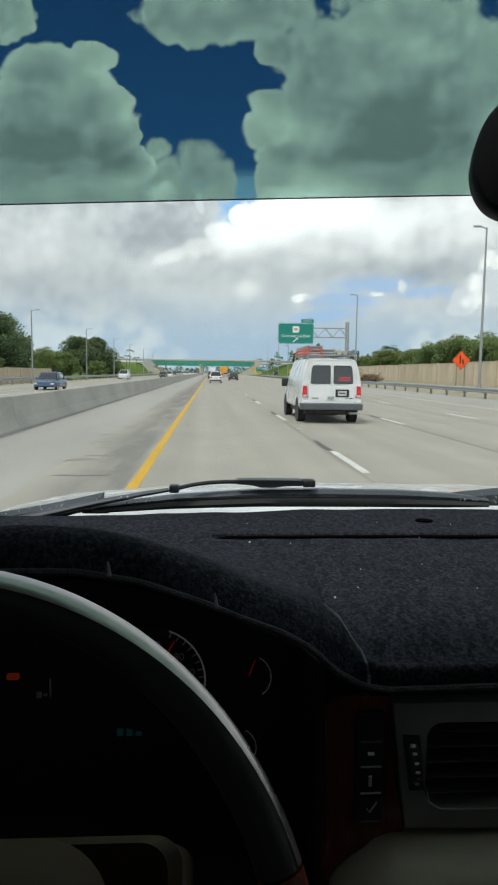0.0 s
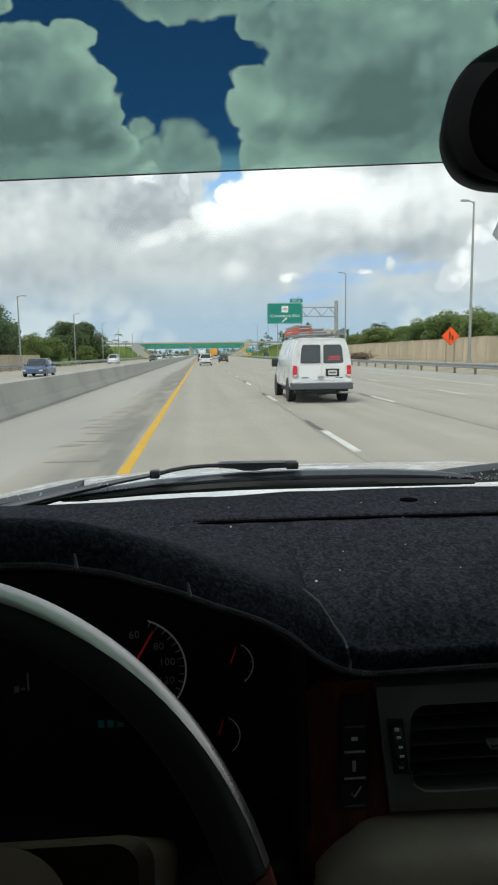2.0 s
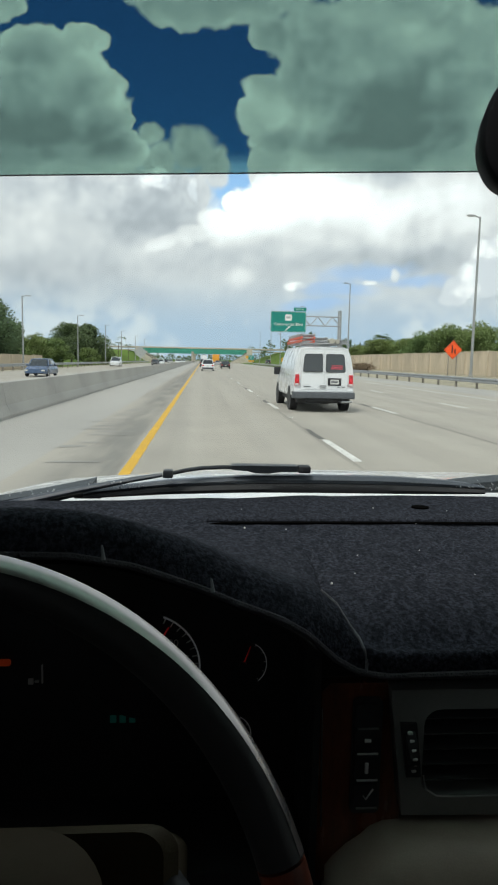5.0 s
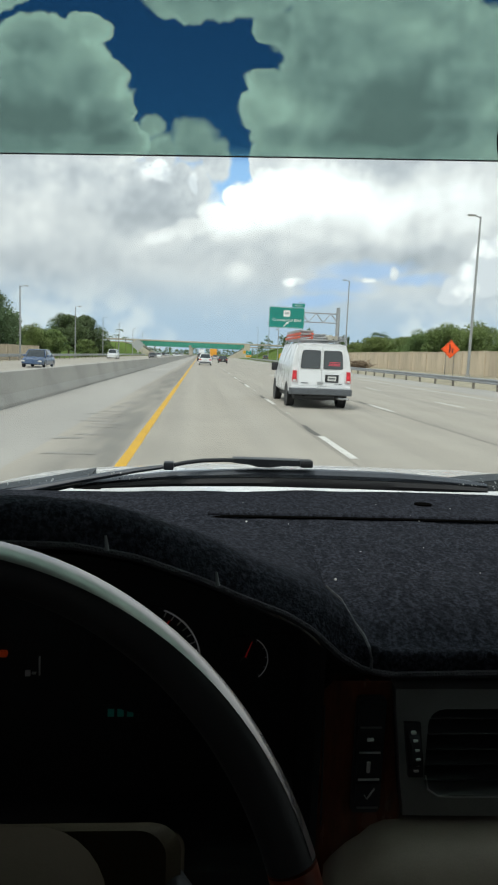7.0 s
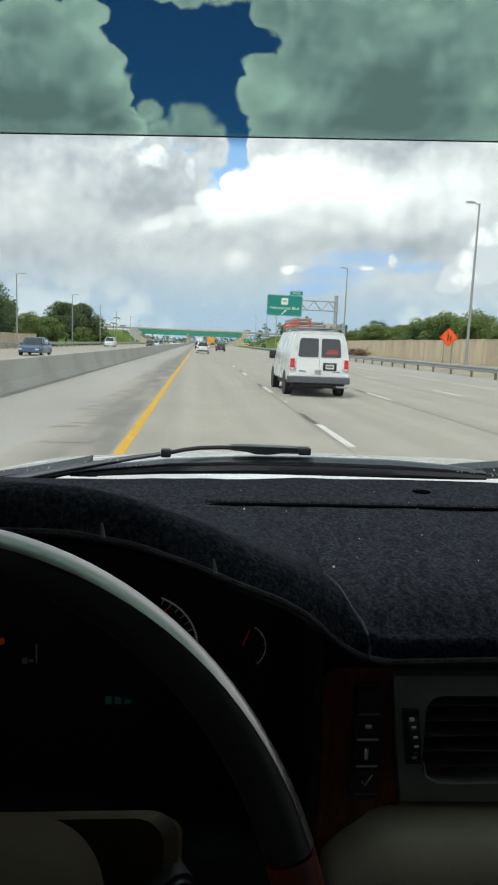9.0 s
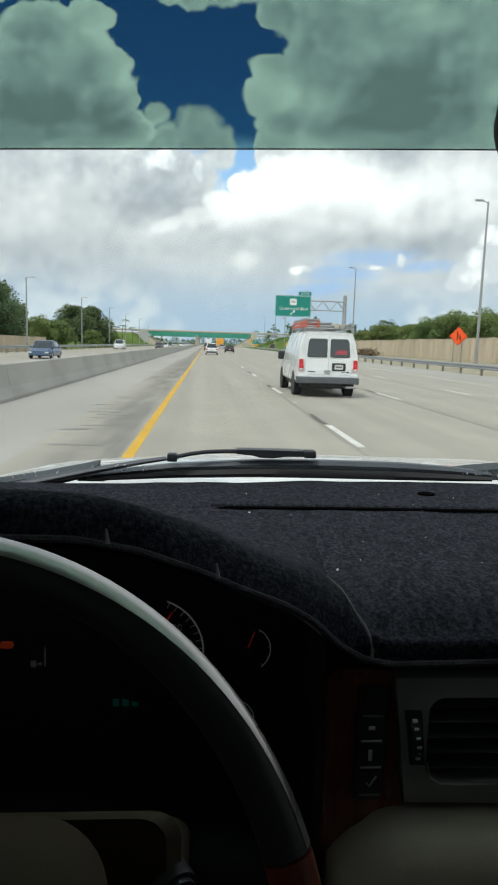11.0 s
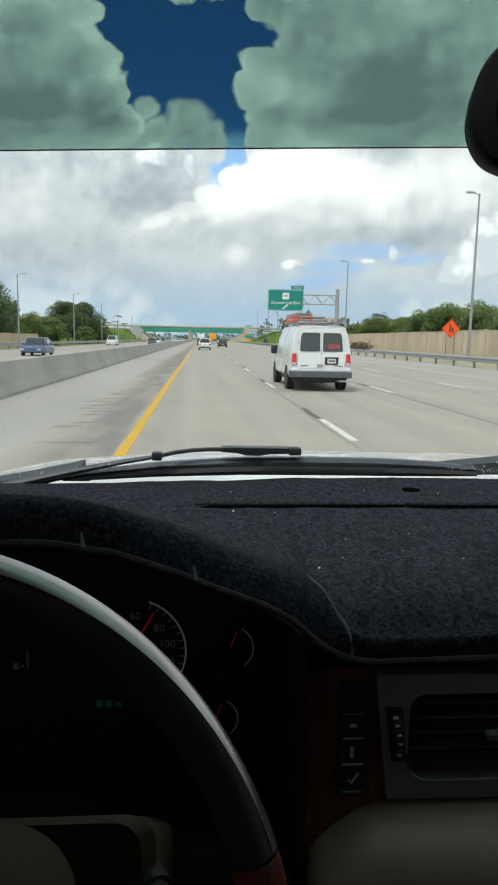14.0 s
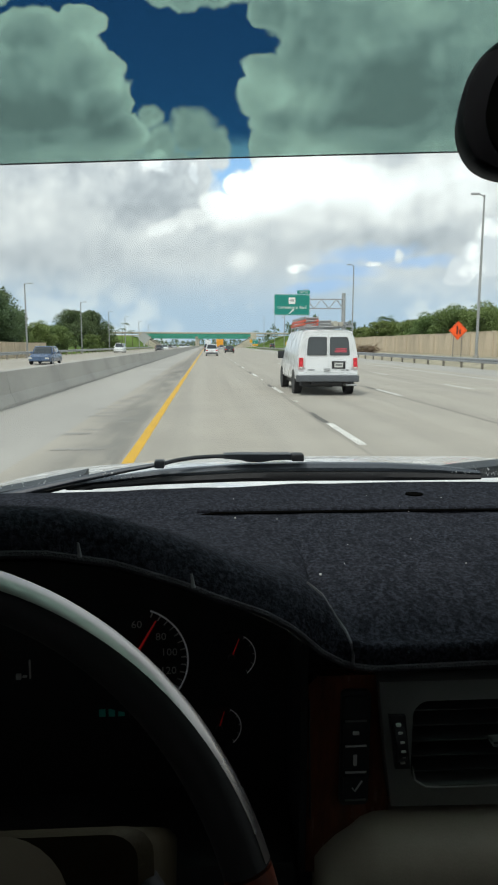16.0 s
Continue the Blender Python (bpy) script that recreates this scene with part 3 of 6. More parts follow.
def mark(name, w, l, material, parent, label=""):
    """A worn painted stripe with slightly ragged sides."""
    rnd = random.Random(len(name) + int(l * 10))
    n = max(2, int(l / 0.8))
    bm = B()
    a = [bm.verts.new((-w / 2 + rnd.uniform(-0.006, 0.006), l * i / n, 0.004)) for i in range(n + 1)]
    b = [bm.verts.new((w / 2 + rnd.uniform(-0.006, 0.006), l * i / n, 0.004)) for i in range(n + 1)]
    for i in range(n):
        bm.faces.new((a[i], b[i], b[i + 1], a[i + 1]))
    return part(name, bm, material, parent, label, smooth=False)


edge = mark("yellow_edge_line", 0.165, 480.0, YELLOW, road, "solid yellow painted edge line")
edge.matrix_basis = pose(-1.075, NEAR, 0)
edge = mark("white_edge_line", 0.15, 480.0, WHITELINE, road, "solid white painted edge line")
edge.matrix_basis = pose(13.75, NEAR, 0)
dash = mark("lane_dash", 0.15, 3.05, WHITELINE, road)
dash.matrix_basis = pose(2.6, 10.75, 0)
for lane_x, first in ((2.6, 10.75), (6.35, 9.4), (10.05, 12.6)):
    for i in range(-1, 32):
        if (lane_x, i) != (2.6, 0):
            again(dash, pose(lane_x, first + 12.0 * i, 0))
for i in range(0, 28):
    again(dash, pose(-9.5, 14 + 12.0 * i, 0))
    again(dash, pose(-13.2, 18 + 12.0 * i, 0))
# dark patches of tar in front of the lane dashes, and small raised markers between them
tar = part("tar_patch", ring(B(), [[(-0.07, 0, 0.003), (0.07, 0, 0.003)], [(-0.10, 0.9, 0.003), (0.05, 1.0, 0.003)], [(-0.04, 2.2, 0.003), (0.06, 2.1, 0.003)]], closed=False), TAR, road, at=pose(2.56, 13.9, 0), smooth=False)
stud = part("road_stud", box(B(), -0.05, 0.05, -0.05, 0.05, 0, 0.018, 0.008), WHITELINE, road, at=pose(2.6, 19.2, 0))
for i in range(1, 26):
    again(tar, pose(2.56, 13.9 + 12 * i, 0) @ Matrix.Diagonal((1, 0.6 + 0.5 * ((i * 7) % 5) / 5, 1, 1)))
    again(tar, pose(6.33, 12.6 + 12 * i, 0) @ Matrix.Diagonal((1, 0.5 + 0.6 * ((i * 3) % 7) / 7, 1, 1)))
    again(stud, pose(2.6, 19.2 + 12 * i, 0))
    again(stud, pose(6.35, 17.9 + 12 * i, 0))


def build_shoulder_wear():
    """Scuffed rumble patches along the yellow line."""
    holder = thing("rumble_strip", "worn rumble grooves ground into the inner shoulder", "road wear", kind="structure")
    bm = ring(B(), [[(-0.42, -0.07, 0.005), (0.38, -0.03, 0.005)], [(-0.30, 0.10, 0.005), (0.44, 0.07, 0.005)]], closed=False)
    first = part("groove", bm, SCUFF, holder, at=pose(-2.0, 10.4, 0.001), smooth=False)
    rnd = random.Random(4)
    for i in range(1, 90):
        if rnd.random() < 0.25:
            continue
        s = rnd.uniform(0.5, 1.3)
        again(first, pose(-2.1 + rnd.uniform(-0.3, 0.25), 10.4 + 0.62 * i + rnd.uniform(-0.1, 0.1), 0.001, rz=rnd.uniform(-6, 6)) @ Matrix.Diagonal((s, rnd.uniform(0.7, 2.2), 1, 1)))


SCUFF = surface("dark_scuffed_concrete", (0.285, 0.275, 0.255), 0.9, vary=0.25, scale=1.5, grain=25, bump=0.2)
build_shoulder_wear()


def build_median():
    """A sloped-side concrete barrier in cast lengths."""
    wall = thing("median_barrier", "weathered grey concrete median barrier in cast lengths", "barrier", kind="structure")
    outline = [(-0.36, -0.1), (-0.36, 0.075), (-0.23, 0.33), (-0.13, 0.90), (-0.11, 0.92), (0.11, 0.92), (0.13, 0.90), (0.23, 0.33), (0.36, 0.075), (0.36, -0.1)]
    bm = ring(B(), [[(x, y, z) for x, z in outline] for y in (0.0, 2.0, 4.0, 5.985)])
    first = part("barrier_length", fill(bm), CONCRETE, wall, at=pose(-5.38, NEAR, 0), smooth=False)
    for i in range(1, 95):
        again(first, pose(-5.38, NEAR + 6 * i, 0))


build_median()


def build_guardrail(name, x, y0, y1, face, label):
    """A pressed steel beam on posts. face: -1 or 1, the side of the traffic."""
    rail = thing(name, label, "guardrail", kind="structure")
    wave = [(0.0, 0.42), (0.07, 0.46), (0.07, 0.53), (0.01, 0.58), (0.01, 0.60), (0.07, 0.65), (0.07, 0.72), (0.0, 0.76)]
    steps = int((y1 - y0) / 3.81)
    bm = B()
    for shift in (0.0, 0.012):
        ring(bm, [[(face * (w + shift), y, z) for w, z in wave] for y in (y0, y1)], closed=False)
    part("beam", bm, STEEL, rail, at=pose(x, 0, 0))
    post = part("post", box(B(), -0.08, 0.08, -0.05, 0.05, -0.15, 0.74, 0.01), POSTWOOD, rail, at=pose(x - face * 0.10, y0 + 0.3, 0))
    block = part("spacer", box(B(), -0.05, 0.05, -0.06, 0.06, 0.40, 0.76, 0.01), POSTWOOD, rail, at=pose(x - face * 0.03, y0 + 0.3, 0))
    for i in range(1, steps):
        again(post, pose(x - face * 0.10, y0 + 0.3 + 3.81 * i, 0))
        again(block, pose(x - face * 0.03, y0 + 0.3 + 3.81 * i, 0))


POSTWOOD = surface("weathered_timber_post", (0.24, 0.215, 0.18), 0.9, vary=0.25, scale=4, grain=40, bump=0.4, stretch=(1, 1, 0.2))
build_guardrail("guardrail", 18.9, 22.0, 250.0, -1, "galvanised steel guardrail on short posts along the road")
build_guardrail("guardrail", -20.9, 30.0, 260.0, 1, "galvanised guardrail beyond the opposite carriageway")


def build_wall(name, x, y0, y1, top, label, step=6.1):
    """Precast panels slotted between posts, with a coping."""
    wall = thing(name, label, "noise wall", kind="structure")
    n = int((y1 - y0) / step)
    base = ground_height(x, y0 + 10)
    panel = part("panel", box(B(), -0.08, 0.08, 0.16, step - 0.16, base - 0.3, top, 0.02), TANWALL, wall, at=pose(x, y0, 0), smooth=False)
    post = part("post", box(B(), -0.16, 0.16, -0.16, 0.16, base - 0.3, top + 0.10, 0.025), TANWALL, wall, at=pose(x, y0, 0), smooth=False)
    cap = part("coping", box(B(), -0.11, 0.11, 0.17, step - 0.17, top + 0.002, top + 0.07, 0.015), TANWALL, wall, at=pose(x, y0, 0), smooth=False)
    band = part("band", box(B(), -0.10, 0.10, 0.17, step - 0.17, base + 0.62, base + 0.70, 0.01), TANWALL, wall, at=pose(x, y0, 0), smooth=False)
    for i in range(1, n):
        for o in (panel, post, cap, band):
            again(o, pose(x, y0 + step * i, 0.03 * math.sin(i * 1.7)))


build_wall("noise_wall", 30.0, 20.0, 165.0, 3.05, "tan precast concrete noise wall with panels and posts")
build_wall("noise_wall_opposite", -26.5, 40.0, 118.0, 1.75, "low grey-tan concrete wall beyond the opposite carriageway")


def build_bridge(name, y, x0, x1, under, deck, label, rails=True):
    """A green steel girder overpass with a beige parapet on concrete piers."""
    br = thing(name, label, "overpass", kind="structure")
    part("deck", box(B(), x0 - 40, x1 + 40, y + 0.6, y + 15, under + 1.45, under + 1.75, 0.02), BEIGE, br, smooth=False)
    for k in range(4):
        yy = y + 0.9 + 4.2 * k
        bm = B()
        box(bm, x0, x1, yy - 0.02, yy + 0.02, under + 0.05, under + 1.45)
        box(bm, x0, x1, yy - 0.25, yy + 0.25, under, under + 0.05)
        part("girder", bm, GIRDER, br, "green painted steel girder", smooth=False)
    for yy in (y + 0.6, y + 14.7):
        part("parapet", box(B(), x0 - 40, x1 + 40, yy, yy + 0.3, under + 1.5, under + deck, 0.03), BEIGE, br, "beige concrete parapet", smooth=False)
    stiff = part("stiffener", box(B(), -0.02, 0.02, y + 0.74, y + 0.87, under + 0.06, under + 1.44), GIRDER, br, at=pose(x0 + 1, 0, 0), smooth=False)
    for i in range(1, int((x1 - x0) / 2.4)):
        again(stiff, pose(x0 + 1 + 2.4 * i, 0, 0))
    for px in (-5.4,):
        for k in range(3):
            part("pier", box(B(), px - 0.5, px + 0.5, y + 1.5 + 5 * k, y + 2.5 + 5 * k, -0.1, under - 0.7, 0.08), BEIGE, br, smooth=False)
        part("pier_cap", box(B(), px - 0.65, px + 0.65, y + 0.8, y + 14, under - 0.7, under - 0.004, 0.05), BEIGE, br, smooth=False)
    for sx, px in ((-1, x0), (1, x1)):
        part("abutment", box(B(), min(px, px + sx * 3), max(px, px + sx * 3), y + 0.2, y + 15, -0.2, under + 1.44, 0.05), BEIGE, br, "beige concrete abutment", smooth=False)
        bm = ring(B(), [[(px - sx * 9, y + a, -0.1), (px, y + a, under - 0.4), (px, y + a, -0.15)] for a in (0.4, 14.8)])
        part("slope_paving", fill(bm), BEIGE, br, "beige sloping pavement below the abutment", smooth=False)
    return br


build_bridge("overpass", 352.0, -32.0, 23.0, 5.7, 2.2, "green steel girder overpass with beige concrete parapet")
build_bridge("overpass_far", 440.0, -36.0, 27.0, 5.4, 2.1, "farther green girder overpass behind the first")

# ---------------------------------------------------------------- the car around the camera
XC = 0.40      # middle of the car
OUTSIDE = set(bpy.data.objects)


def screen_y(x, z):
    """The curved, raked windscreen."""
    return 1.30 - (z - 1.36) * 1.415 - 0.10 * (x - XC) ** 2


def tint_z(x):
    return 1.815 + 0.045 * (x - 0.1) - 0.024 * (x - 0.1) ** 2


def sheet(name, low, high, material, parent, label="", off=0.0, thick=0.004, nx=28, nz=14, x0=-0.72, x1=1.50):
    """A solid sheet that follows the windscreen between two heights."""
    rows = [[], []]
    for side, o in enumerate((off, off + thick)):
        for j in range(nz + 1):
            row = []
            for i in range(nx + 1):
                x = x0 + (x1 - x0) * i / nx
                z = low(x) + (high(x) - low(x)) * j / nz
                row.append((x, screen_y(x, z) - o, z - o * 0.7))
            rows[side].append(row)
    bm = B()
    grids = [[[bm.verts.new(p) for p in r] for r in g] for g in rows]
    for s, g in enumerate(grids):
        for a, b in zip(g, g[1:]):
            for i in range(nx):
                f = (a[i], a[i + 1], b[i + 1], b[i])
                bm.faces.new(f if s else f[::-1])
    for j in range(nz):
        for i, flip in ((0, 1), (nx, 0)):
            f = (grids[0][j][i], grids[1][j][i], grids[1][j + 1][i], grids[0][j + 1][i])
            bm.faces.new(f)
    for i in range(nx):
        for j in (0, nz):
            bm.faces.new((grids[0][j][i], grids[0][j][i + 1], grids[1][j][i + 1], grids[1][j][i]))
    ob = part(name, fill(bm), material, parent, label)
    return ob


windscreen = thing("windscreen", "curved clear car windscreen with a green shade band along its top", "windscreen", kind="structure")
g = sheet("pane", lambda x: 1.335, lambda x: 1.985, GLASS, windscreen)
g.visible_shadow = False
g = sheet("shade_band", tint_z, lambda x: 1.985, TINT, windscreen, "translucent green shade film", off=0.008, thick=0.0004)
g.visible_shadow = False
sheet("shade_edge", lambda x: tint_z(x) - 0.0007, lambda x: tint_z(x), BLACK, windscreen, "thin dark edge of the shade film", off=0.0078, thick=0.001, nz=1)


def build_shell():
    """Roof, pillars, doors and rear of the cabin, with open side and rear windows."""
    roof = B()
    box(roof, -0.55, 1.35, -1.9, 0.40, 1.99, 2.03, 0.01)
    tagged(part("ceiling", roof, HEADLINER), "beige-grey fabric headliner of the car", "headliner", kind="structure")
    for n, (x0, x1) in enumerate(((-0.62, -0.56), (1.36, 1.42))):
        bm = box(B(), x0, x1, -1.9, 1.2, 0.35, 1.32, 0.02)
        tagged(part(f"wall_door_{n + 1}", bm, HEADLINER), "grey door trim below the side window", "door trim", kind="structure")
        bm = B()
        ring(bm, [[(x, y, z) for x, y in ((x0, y - 0.05), (x1, y - 0.05), (x1, y + 0.05), (x0, y + 0.05))] for y, z in ((1.16, 1.325), (0.42, 1.985))])
        box(bm, x0, x1, -0.55, -0.42, 1.325, 1.985)
        box(bm, x0, x1, -1.9, -1.6, 1.325, 1.985)
        box(bm, x0, x1, -1.9, 0.42, 1.93, 1.988)
        tagged(part(f"wall_pillar_{n + 1}", fill(bm), HEADLINER), "grey trimmed roof pillars of the car", "pillar", kind="structure")
    for n, x in enumerate((-0.59, 1.385)):
        bm = box(B(), x - 0.002, x + 0.002, -1.62, 1.12, 1.30, 1.95)
        tagged(part(f"window_side_{n + 1}", bm, (SIDEGLASS, SIDECLEAR)[n]), "tinted side window of the car", "side window", kind="structure")
    tagged(part("window_rear", box(B(), -0.58, 1.38, -1.93, -1.926, 1.38, 2.0), REARGLASS), "dark tinted rear window of the car", "rear window", kind="structure")
    tagged(part("wall_rear", box(B(), -0.62, 1.42, -1.96, -1.905, 0.35, 1.4, 0.01), HEADLINER), "grey rear trim of the cabin", "trim", kind="structure")
    tagged(part("floor", box(B(), -0.62, 1.42, -1.9, 1.25, 0.30, 0.345), BLACK), "black carpeted cabin floor", "car floor", kind="structure")


build_shell()

# ---- felt dashboard cover
SEAM = ((-0.60, 0.56, 1.440), (-0.30, 0.552, 1.455), (-0.16, 0.555, 1.459), (-0.107, 0.57, 1.454), (-0.051, 0.595, 1.436), (0.012, 0.613, 1.408), (0.045, 0.62, 1.391),
        (0.092, 0.63, 1.370), (0.123, 0.64, 1.349), (0.157, 0.652, 1.315), (0.184, 0.66, 1.297), (0.216, 0.662, 1.290), (0.34, 0.666, 1.291), (1.40, 0.68, 1.285))
RIDGE = ((-0.60, 0.64, 1.455), (-0.30, 0.64, 1.472), (-0.16, 0.64, 1.476), (-0.107, 0.655, 1.470), (-0.051, 0.672, 1.456), (0.012, 0.70, 1.428), (0.056, 0.71, 1.405),
         (0.102, 0.72, 1.385), (0.142, 0.72, 1.371), (0.167, 0.71, 1.352), (0.184, 0.69, 1.326), (0.205, 0.685, 1.314), (0.34, 0.69, 1.315), (1.40, 0.70, 1.308))


def along(table, x):
    xs = [r[0] for r in table]
    return [float(np.interp(x, xs, [r[i] for r in table])) for i in (1, 2)]


def catmull(pts, n):
    pts = [np.array(p, float) for p in pts]
    pts = [2 * pts[0] - pts[1]] + pts + [2 * pts[-1] - pts[-2]]
    out = []
    for a, b, c, d in zip(pts, pts[1:], pts[2:], pts[3:]):
        for t in np.linspace(0, 1, n, endpoint=False):
            out.append(0.5 * (2 * b + (c - a) * t + (2 * a - 5 * b + 4 * c - d) * t * t + (3 * b - a - 3 * c + d) * t ** 3))
    return out + [pts[-2]]


def dash_top(y):
    return float(np.interp(y, (0.70, 0.76, 0.82, 0.95, 1.10, 1.20, 1.27, 1.40), (1.322, 1.338, 1.348, 1.360, 1.369, 1.368, 1.362, 1.35)))


def cover_profile(x):
    sy, sz = along(SEAM, x)
    ry, rz = along(RIDGE, x)
    hump = max(0.0, rz - dash_top(ry + 0.03))
    my, mz = (sy + ry) / 2 - 0.010 - 0.1 * hump, (sz + rz) / 2 + 0.010 + 0.09 * hump
    b1 = ry + 0.06 + 0.3 * hump
    b2 = max(b1 + 0.08, 0.93)
    back = screen_y(x, 1.36) - 0.035
    pts = [(sy + 0.03, sz - 0.010), (sy + 0.006, sz - 0.005), (sy, sz), (my, mz), (ry, rz), (b1, rz - 0.35 * hump - 0.0 + (0 if hump > 0.02 else (dash_top(b1) - rz))), (b2, dash_top(b2) + 0.1 * hump)]
    rows = catmull(pts, 6)
    fold = smooth01(x, 0.0, 0.08)
    for y in (1.0, 1.018, 1.028, 1.034, 1.040, 1.046, 1.054, 1.064, 1.08, 1.14, 1.20, back):
        d = math.exp(-((y - 1.037) / 0.006) ** 2) * 0.003 * fold
        lift = smooth01(y, 1.14, 1.26) * (0.0045 * smooth01(x, 0.05, 0.3) - 0.004 * smooth01(-x, -0.2, 0.2))
        rows.append(np.array((y, dash_top(y) - d + lift)))
    return rows


def build_cover():
    bm = B()
    xs = np.concatenate((np.linspace(-0.54, -0.16, 16, endpoint=False), np.linspace(-0.16, 0.24, 60, endpoint=False), np.linspace(0.24, 1.34, 40)))
    rows = []
    for x in xs:
        rows.append([bm.verts.new((x + 0.003 * noise.noise((x * 9, p[0] * 9, 3)), p[0], p[1] + 0.0025 * noise.noise((x * 14, p[0] * 14, 0)))) for p in cover_profile(x)])
    for a, b in zip(rows, rows[1:]):
        for i in range(len(a) - 1):
            bm.faces.new((a[i], b[i], b[i + 1], a[i + 1]))
    fill(bm)
    cover = tagged(part("dashboard_cover", bm, FELT), "black felt dashboard mat with a sewn hem, dusted with lint", "dashboard cover")
    pts = [(x, along(SEAM, x)[0] - 0.002, along(SEAM, x)[1] - 0.002) for x in np.linspace(-0.53, 1.33, 150)]
    part("hem", tube(B(), pts, 0.0036, 7), HEM, cover, "dark grey sewn hem")
    pts = [(x - 0.001, along(RIDGE, x)[0] - 0.004, along(RIDGE, x)[1] + 0.003) for x in np.linspace(0.150, 0.180, 10)] + [(0.1865, 0.673, 1.327), (0.190, 0.660, 1.3185), (0.1915, 0.6545, 1.307), (0.1915, 0.655, 1.297)]
    part("stitched_seam", tube(B(), pts, 0.0018, 6), SEAMGREY, cover, "raised stitched seam")
    for c in ((-0.078, 0.574, 1.4545), (0.022, 0.604, 1.413)):
        bm = tube(B(), [(c[0] - 0.001, c[1], c[2] + 0.006), (c[0] + 0.001, c[1] - 0.003, c[2] - 0.007)], [0.0010, 0.0022], 6)
        part("clip", bm, TAB, cover, "small grey fastening tab")
    # black bar laid on the felt as the shade inside the crease
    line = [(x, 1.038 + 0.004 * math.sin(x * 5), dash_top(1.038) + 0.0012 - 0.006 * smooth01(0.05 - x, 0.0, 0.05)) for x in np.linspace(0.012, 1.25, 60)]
    part("fold_gap", tube(B(), line, [0.0012 + 0.0022 * smooth01(p[0], 0.0, 0.06) for p in line], 6, 0.6), HOLE_SHADE, cover, "black line standing for the shade in a fold")
    lip = [(x, 1.050 + 0.004 * math.sin(x * 5), dash_top(1.050) + 0.0010) for x in np.linspace(0.02, 1.25, 60)]
    part("fold_lip", tube(B(), lip, 0.0048, 8, 0.8), FELT, cover, "rounded lip of the fold")
    rnd = random.Random(11)
    for i in range(26):
        x, y = rnd.uniform(0.02, 0.7), rnd.uniform(0.80, 1.2)
        if i < 2:
            x, y = ((0.08, 1.012), (0.18, 0.80))[i]
        bm = B()
        bmesh.ops.create_icosphere(bm, subdivisions=1, radius=0.0007 if i > 1 else 0.0017, matrix=Matrix.Translation((x, y, dash_top(y) + 0.0012)))
        part("lint_speck", bm, PRINT, cover, "white speck of lint" if i < 2 else "")
    hole = [(0.408 + 0.016 * math.cos(t), 1.143 + 0.013 * math.sin(t), dash_top(1.143) + 0.0012) for t in np.linspace(0, 2 * math.pi, 24, endpoint=False)]
    bm = B()
    ring(bm, [[(p[0], p[1], p[2] + h) for p in hole] for h in (0.0, 0.0022)])
    part("sensor_opening", bm, HOLE_SHADE, cover, "oval black opening for a light sensor")


SEAMGREY = surface("felt_seam", (0.14, 0.145, 0.155), 0.9, vary=0.3, scale=30, grain=300, bump=0.5, spec=0.15)
build_cover()


